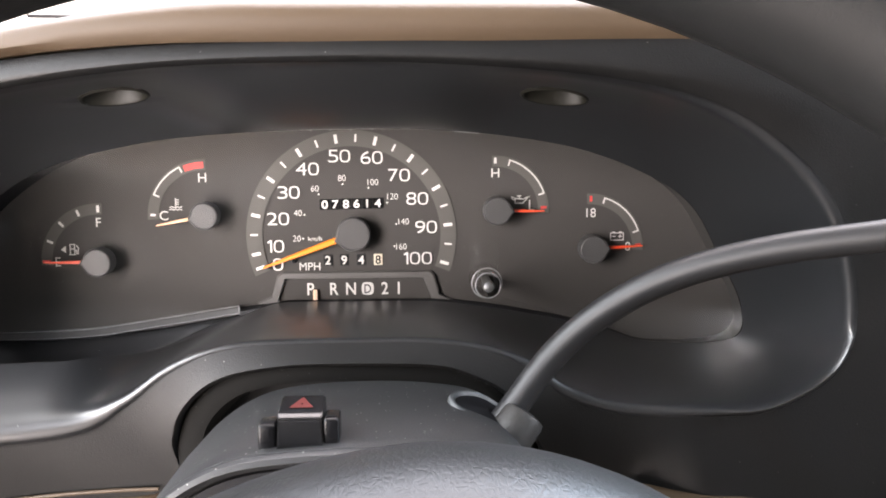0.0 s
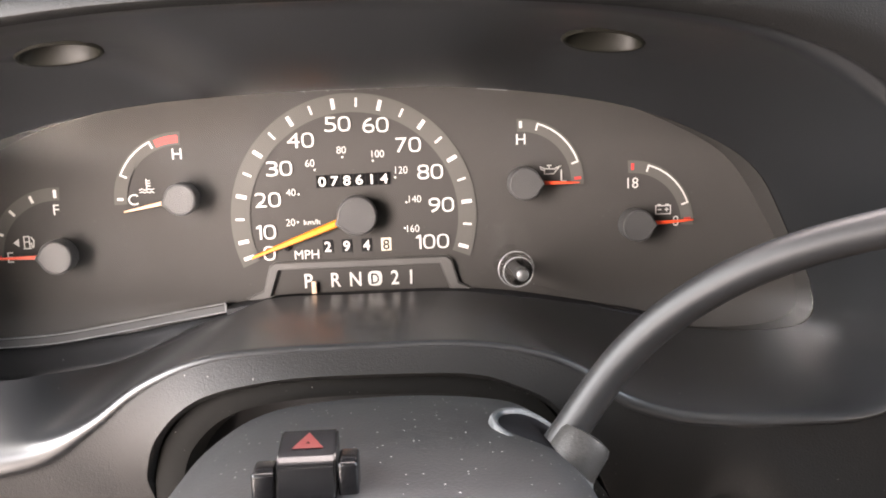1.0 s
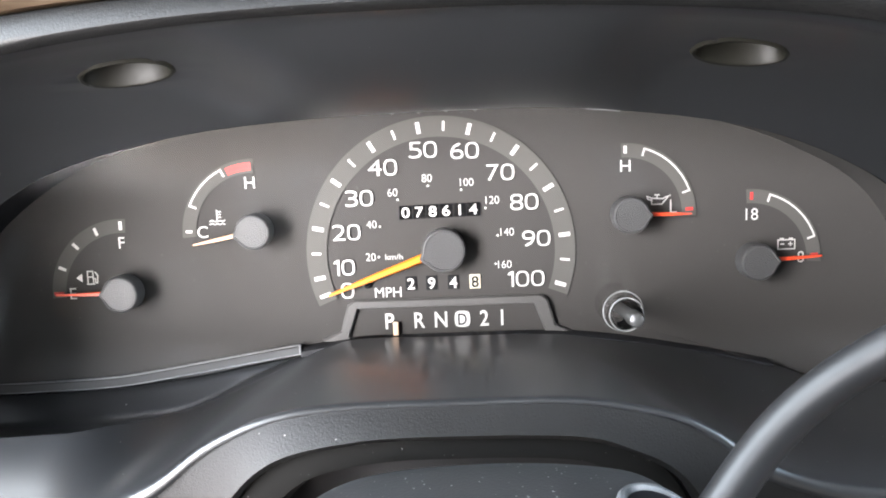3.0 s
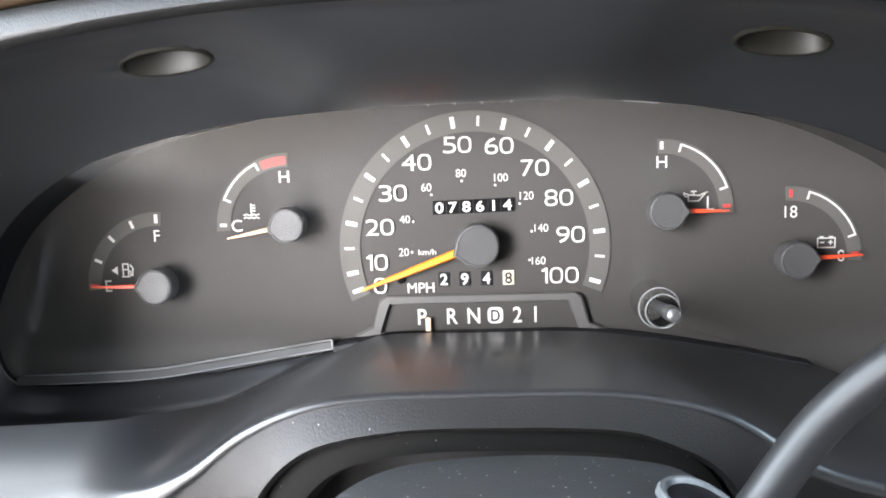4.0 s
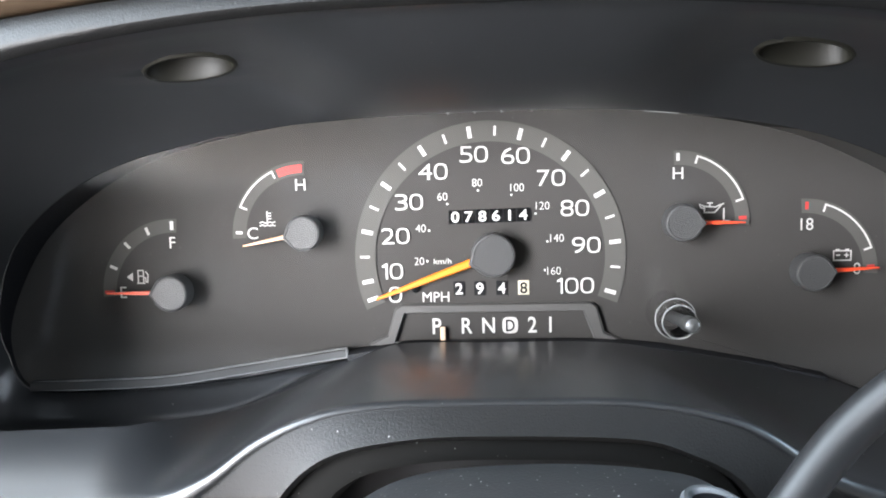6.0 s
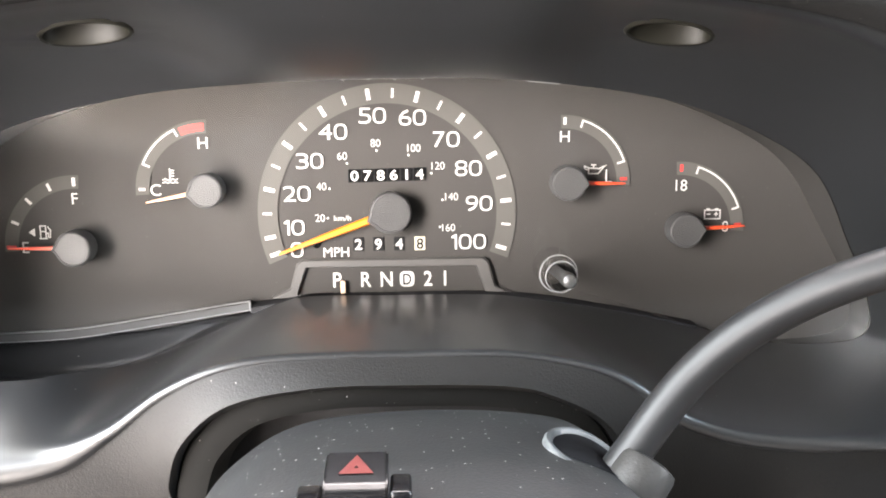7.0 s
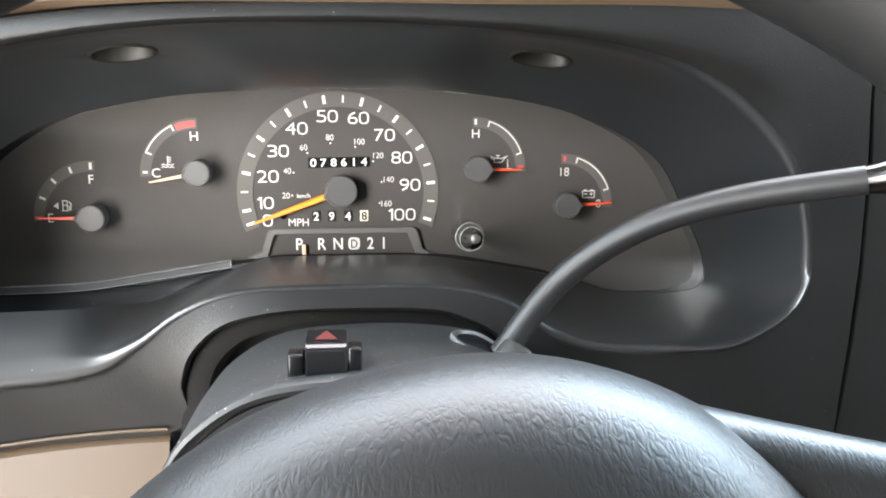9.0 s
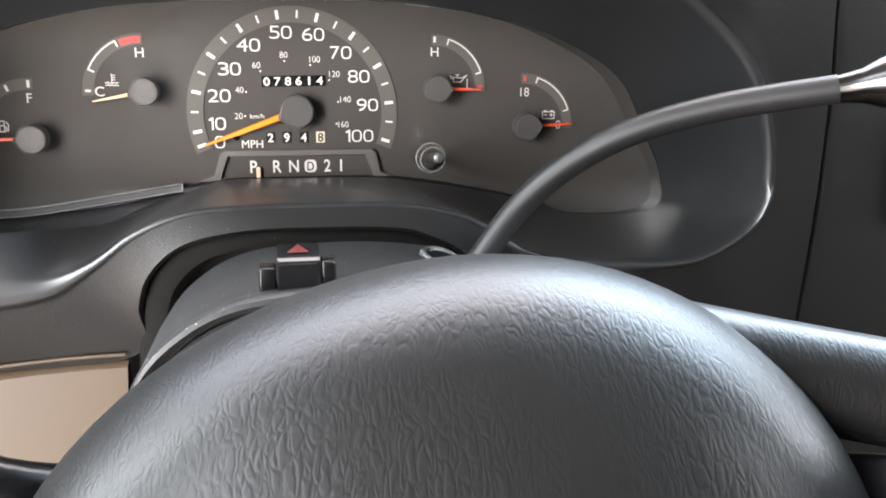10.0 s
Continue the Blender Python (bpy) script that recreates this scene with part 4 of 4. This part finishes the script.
for v in bm.verts:
    v.co = wheel_point(v.co.x, v.co.y, v.co.z, SPIN)
put("cruise_switch", bm, LEVER, wheel, "dark grey spoke switch")
put("back_cover", disc_stack(WC.x, WC.z + 0.006, ((0.030, -0.208), (0.040, -0.235), (0.045, -0.270), (0.045, -0.300)), 48), COLUMN, wheel, "round cover behind the hub")

# ---------------------------------------------------------------- dash pads
dash_top = thing("dash_top_pad", "tan grained vinyl dash top pad with a rounded front edge", "dash pad")
xs = [-0.50 + 1.48 * k / 80 for k in range(81)]


def crest(x):
    return 1.0885 - 0.0100 * max(0, (-0.03 - x) / 0.11) ** 2 * (1 if x > -0.16 else 0) - (0.0100 * (0.13 / 0.11) ** 2 + 0.16 * (-0.16 - x) if x <= -0.16 else 0) - 0.006 * max(0, (x - 0.10) / 0.12) ** 2 * (1 if x < 0.3 else 0) - (0.0167 if x >= 0.3 else 0)


rows = []
for y, dz in ((-0.060, -0.004), (-0.110, -0.0035), (-0.1165, -0.0035), (-0.1195, 0.000), (-0.1200, 0.004), (-0.1185, 0.008), (-0.1140, 0.0115), (-0.106, 0.0135), (-0.092, 0.0145), (-0.06, 0.0148), (0.0, 0.0145), (0.05, 0.013), (0.15, 0.008), (0.32, -0.004), (0.51, -0.02)):
    rows.append([Vector((x, y - 0.0045 * ease((-0.085 - y) / 0.02), crest(x) + dz * (1 - 0.62 * min(1, max(0, (-0.04 - x) / 0.15))))) for x in xs])
put("front_roll", loft(rows[:9], False), TAN, dash_top)
put("top_skin", loft(rows[8:], False), TAN, dash_top)

knee = thing("knee_panel", "tan grained vinyl knee panel under the instrument bezel", "knee panel")
def kpanel(x0, x1, tilt):
    n = 24
    rows = []
    for y, z in ((-0.085, 0.000), (-0.098, -0.0015), (-0.1015, -0.004), (-0.103, -0.010), (-0.112, -0.045), (-0.125, -0.10), (-0.150, -0.25), (-0.150, -0.45)):
        row = []
        for k in range(n + 1):
            x = x0 + (x1 - x0) * k / n
            row.append(Vector((x, y, tilt(x) + z)))
        rows.append(row)
    return loft(rows, False)


def knee_top(x):
    return 0.9068 - 0.0062 * max(0, (-0.0735 - x) / 0.08) ** 2


put("left_panel", kpanel(-0.36, -0.0735, knee_top), TAN, knee)
put("piping", tube([Vector((-0.0740 - 0.006 * k, -0.1012, knee_top(-0.0740 - 0.006 * k) + 0.0016)) for k in range(40)], 0.0008, 10), TAN, knee, "thin tan piping along the top edge")
put("right_panel", kpanel(0.118, 0.2145, lambda x: 0.9088 - 0.0080 * max(0, (x - 0.16) / 0.048) ** 1.5), TAN, knee).location.y = -0.021
put("seam_strip", kpanel(-0.36, -0.0725, lambda x: knee_top(x) + 0.0017), GAP, knee).location.y = 0.003

# centre panel beyond the seam
side_panel = thing("centre_panel", "black moulded plastic centre dash panel", "dashboard panel")
rows = []
zs = [0.82, 0.87, 0.885, 0.90, 0.915, 0.93, 0.945, 0.96, 0.97, 1.0, 1.03, 1.05, 1.072, 1.079]
for x, y in ((0.0, -0.095), (0.0, -0.1175), (0.0012, -0.1195), (0.004, -0.120), (0.10, -0.123), (0.22, -0.120), (0.4, -0.10)):
    rows.append([Vector((0.2260 + x - 0.0072 * (min(0.10, max(0, 0.97 - z)) / 0.067) ** 1.4 - 0.0015 * max(0, (z - 1.03) / 0.03), y, z)) for z in zs])
put("panel", loft(rows, False), BEZEL, side_panel)
ring = [(0.262 + 0.030 * (1 + math.copysign(abs(math.cos(t)) ** 0.35, math.cos(t))), 0.985 + 0.028 * math.copysign(abs(math.sin(t)) ** 0.35, math.sin(t))) for t in (2 * math.pi * k / 40 for k in range(40))]
put("seam_backing", box(0.2080, 0.2300, -0.104, -0.102, 0.86, 1.076), GAP, side_panel, smooth=False)
put("vent_recess", loft([[(x, -0.1245, z) for x, z in ring], [(0.292 + (x - 0.292) * 0.93, -0.1260, 0.985 + (z - 0.985) * 0.93) for x, z in ring], [(0.292 + (x - 0.292) * 0.88, -0.1225, 0.985 + (z - 0.985) * 0.88) for x, z in ring]], True, False, True), BLACK, side_panel, "black rounded recess frame")

# paper on the dash top
paper = thing("printed_paper", "white printed paper slip leaning behind the windscreen", "paper")
put("sheet", box(-0.115, 0.115, 0.0, 0.0004, -0.075, 0.075), PAPER, paper, smooth=False)
for k in range(7):
    for j in range(4):
        x0 = -0.105 + 0.054 * j
        put("text_bar", box(x0, x0 + 0.044 - 0.009 * ((k * 3 + j) % 3), -0.0004, -0.0001, 0.058 - 0.019 * k, 0.0615 - 0.019 * k), INK, paper, smooth=False)
paper.matrix_world = pose(-0.233, 0.095, 1.110, 30, 0, 8)
paper.scale = (0.65, 0.65, 0.65)

# ---------------------------------------------------------------- van body round the dash
def wall(name, x0, x1, y0, y1, z0, z1, mat, label, bevel=0.0):
    return tagged(put(name, box(x0, x1, y0, y1, z0, z1, bevel), mat, smooth=False), label, "vehicle body", kind="structure")


wall("ceiling", -0.54, 1.45, -2.0, 0.02, 1.66, 1.70, LINER, "beige cloth headliner of the van")
wall("floor", -0.54, 1.45, -2.0, 0.60, 0.10, 0.14, CARPET, "tan carpeted van floor")
wall("wall_left_rear", -0.54, -0.50, -2.0, -1.62, 0.14, 1.10, LINER, "beige side trim behind the door")
wall("wall_left", -0.54, -0.50, -0.52, 0.55, 0.14, 1.02, LINER, "beige lower door trim")
wall("wall_right", 1.41, 1.45, -2.0, 0.55, 0.14, 1.10, LINER, "beige lower door trim")
# out of view, added to keep light from behind off the bezel
wall("wall_back", -0.54, 1.45, -2.04, -2.0, 0.14, 1.70, GAP, "unseen dark wall that blocks light from the rear")
wall("wall_front", -0.50, 1.41, 0.52, 0.56, 0.14, 1.06, GAP, "dark bulkhead under the windscreen")
for x in (-0.54, 1.41):
    if x > 0:
        wall("wall_pillar", x, x + 0.04, -0.95, -0.75, 1.10, 1.66, LINER, "beige door pillar")
    wall("wall_pillar", x, x + 0.04, 0.02, 0.12, 1.10, 1.66, LINER, "beige windscreen pillar")
    wall("wall_rear_side", x, x + 0.04, -2.0, -0.95 if x > 0 else -1.70, 1.10, 1.66, LINER, "beige rear side trim")
tagged(put("ground", box(-60, 60, -60, 60, -0.55, -0.50), ASPHALT, smooth=False), "pale concrete ground outside the van", "ground", kind="structure")

# driver's seat behind the camera
seat = thing("driver_seat", "tan cloth driver's seat behind the steering wheel", "seat")
put("backrest", box(-0.26, 0.28, -1.25, -1.10, 0.55, 1.30, 0.05, 4), CLOTH, seat)
put("cushion", box(-0.26, 0.28, -1.15, -0.56, 0.42, 0.60, 0.05, 4), CLOTH, seat)
put("seat_base", box(-0.20, 0.22, -1.10, -0.68, 0.14, 0.43, 0.01, 2), BLACK, seat)

# ---------------------------------------------------------------- printed marks belong to the scale that they stand on
def kind_of(ob):
    return ob.name.split(".")[0]


def middle(ob):
    pts = [v.co for v in ob.data.vertices]
    return sum(pts, Vector()) / len(pts)


def nest(owner, kinds, hosts):
    """Hang each part of these kinds under the nearest of the host parts."""
    spots = [(h, middle(h)) for h in owner.children if kind_of(h) in hosts]
    for ob in [c for c in owner.children if kind_of(c) in kinds]:
        here = middle(ob)
        ob.parent = min(spots, key=lambda s: (s[1] - here).length)[0]


nest(cluster, ("counter_digit",), ("counter_drum",))
nest(cluster, ("trip_digit",), ("trip_window",))
nest(cluster, ("cup_rim",), ("reset_cup",))
nest(cluster, ("gear_letter", "gear_badge", "gear_pointer", "gear_strip"), ("gear_frame",))
nest(cluster, ("needle", "needle_shaft"), ("needle_cap",))
nest(cluster, ("numeral", "small_numeral", "scale_dot", "unit_mark"), ("speedometer_scale",))
speedo = [c for c in cluster.children if kind_of(c) == "speedometer_scale"][0]
for ob in [c for c in cluster.children if kind_of(c) == "tick"]:
    if math.hypot(middle(ob).x, middle(ob).z - 1.0) < 0.056:
        ob.parent = speedo
nest(cluster, ("tick", "range_mark", "hot_mark", "low_mark", "gauge_letter"), ("gauge_scale",))
nest(hazard, ("warning_triangle",), ("button",))
nest(paper, ("text_bar",), ("sheet",))
nest(dash, ("pocket_end",), ("light_pocket",))
nest(wheel, ("cruise_switch",), ("spoke_pocket",))
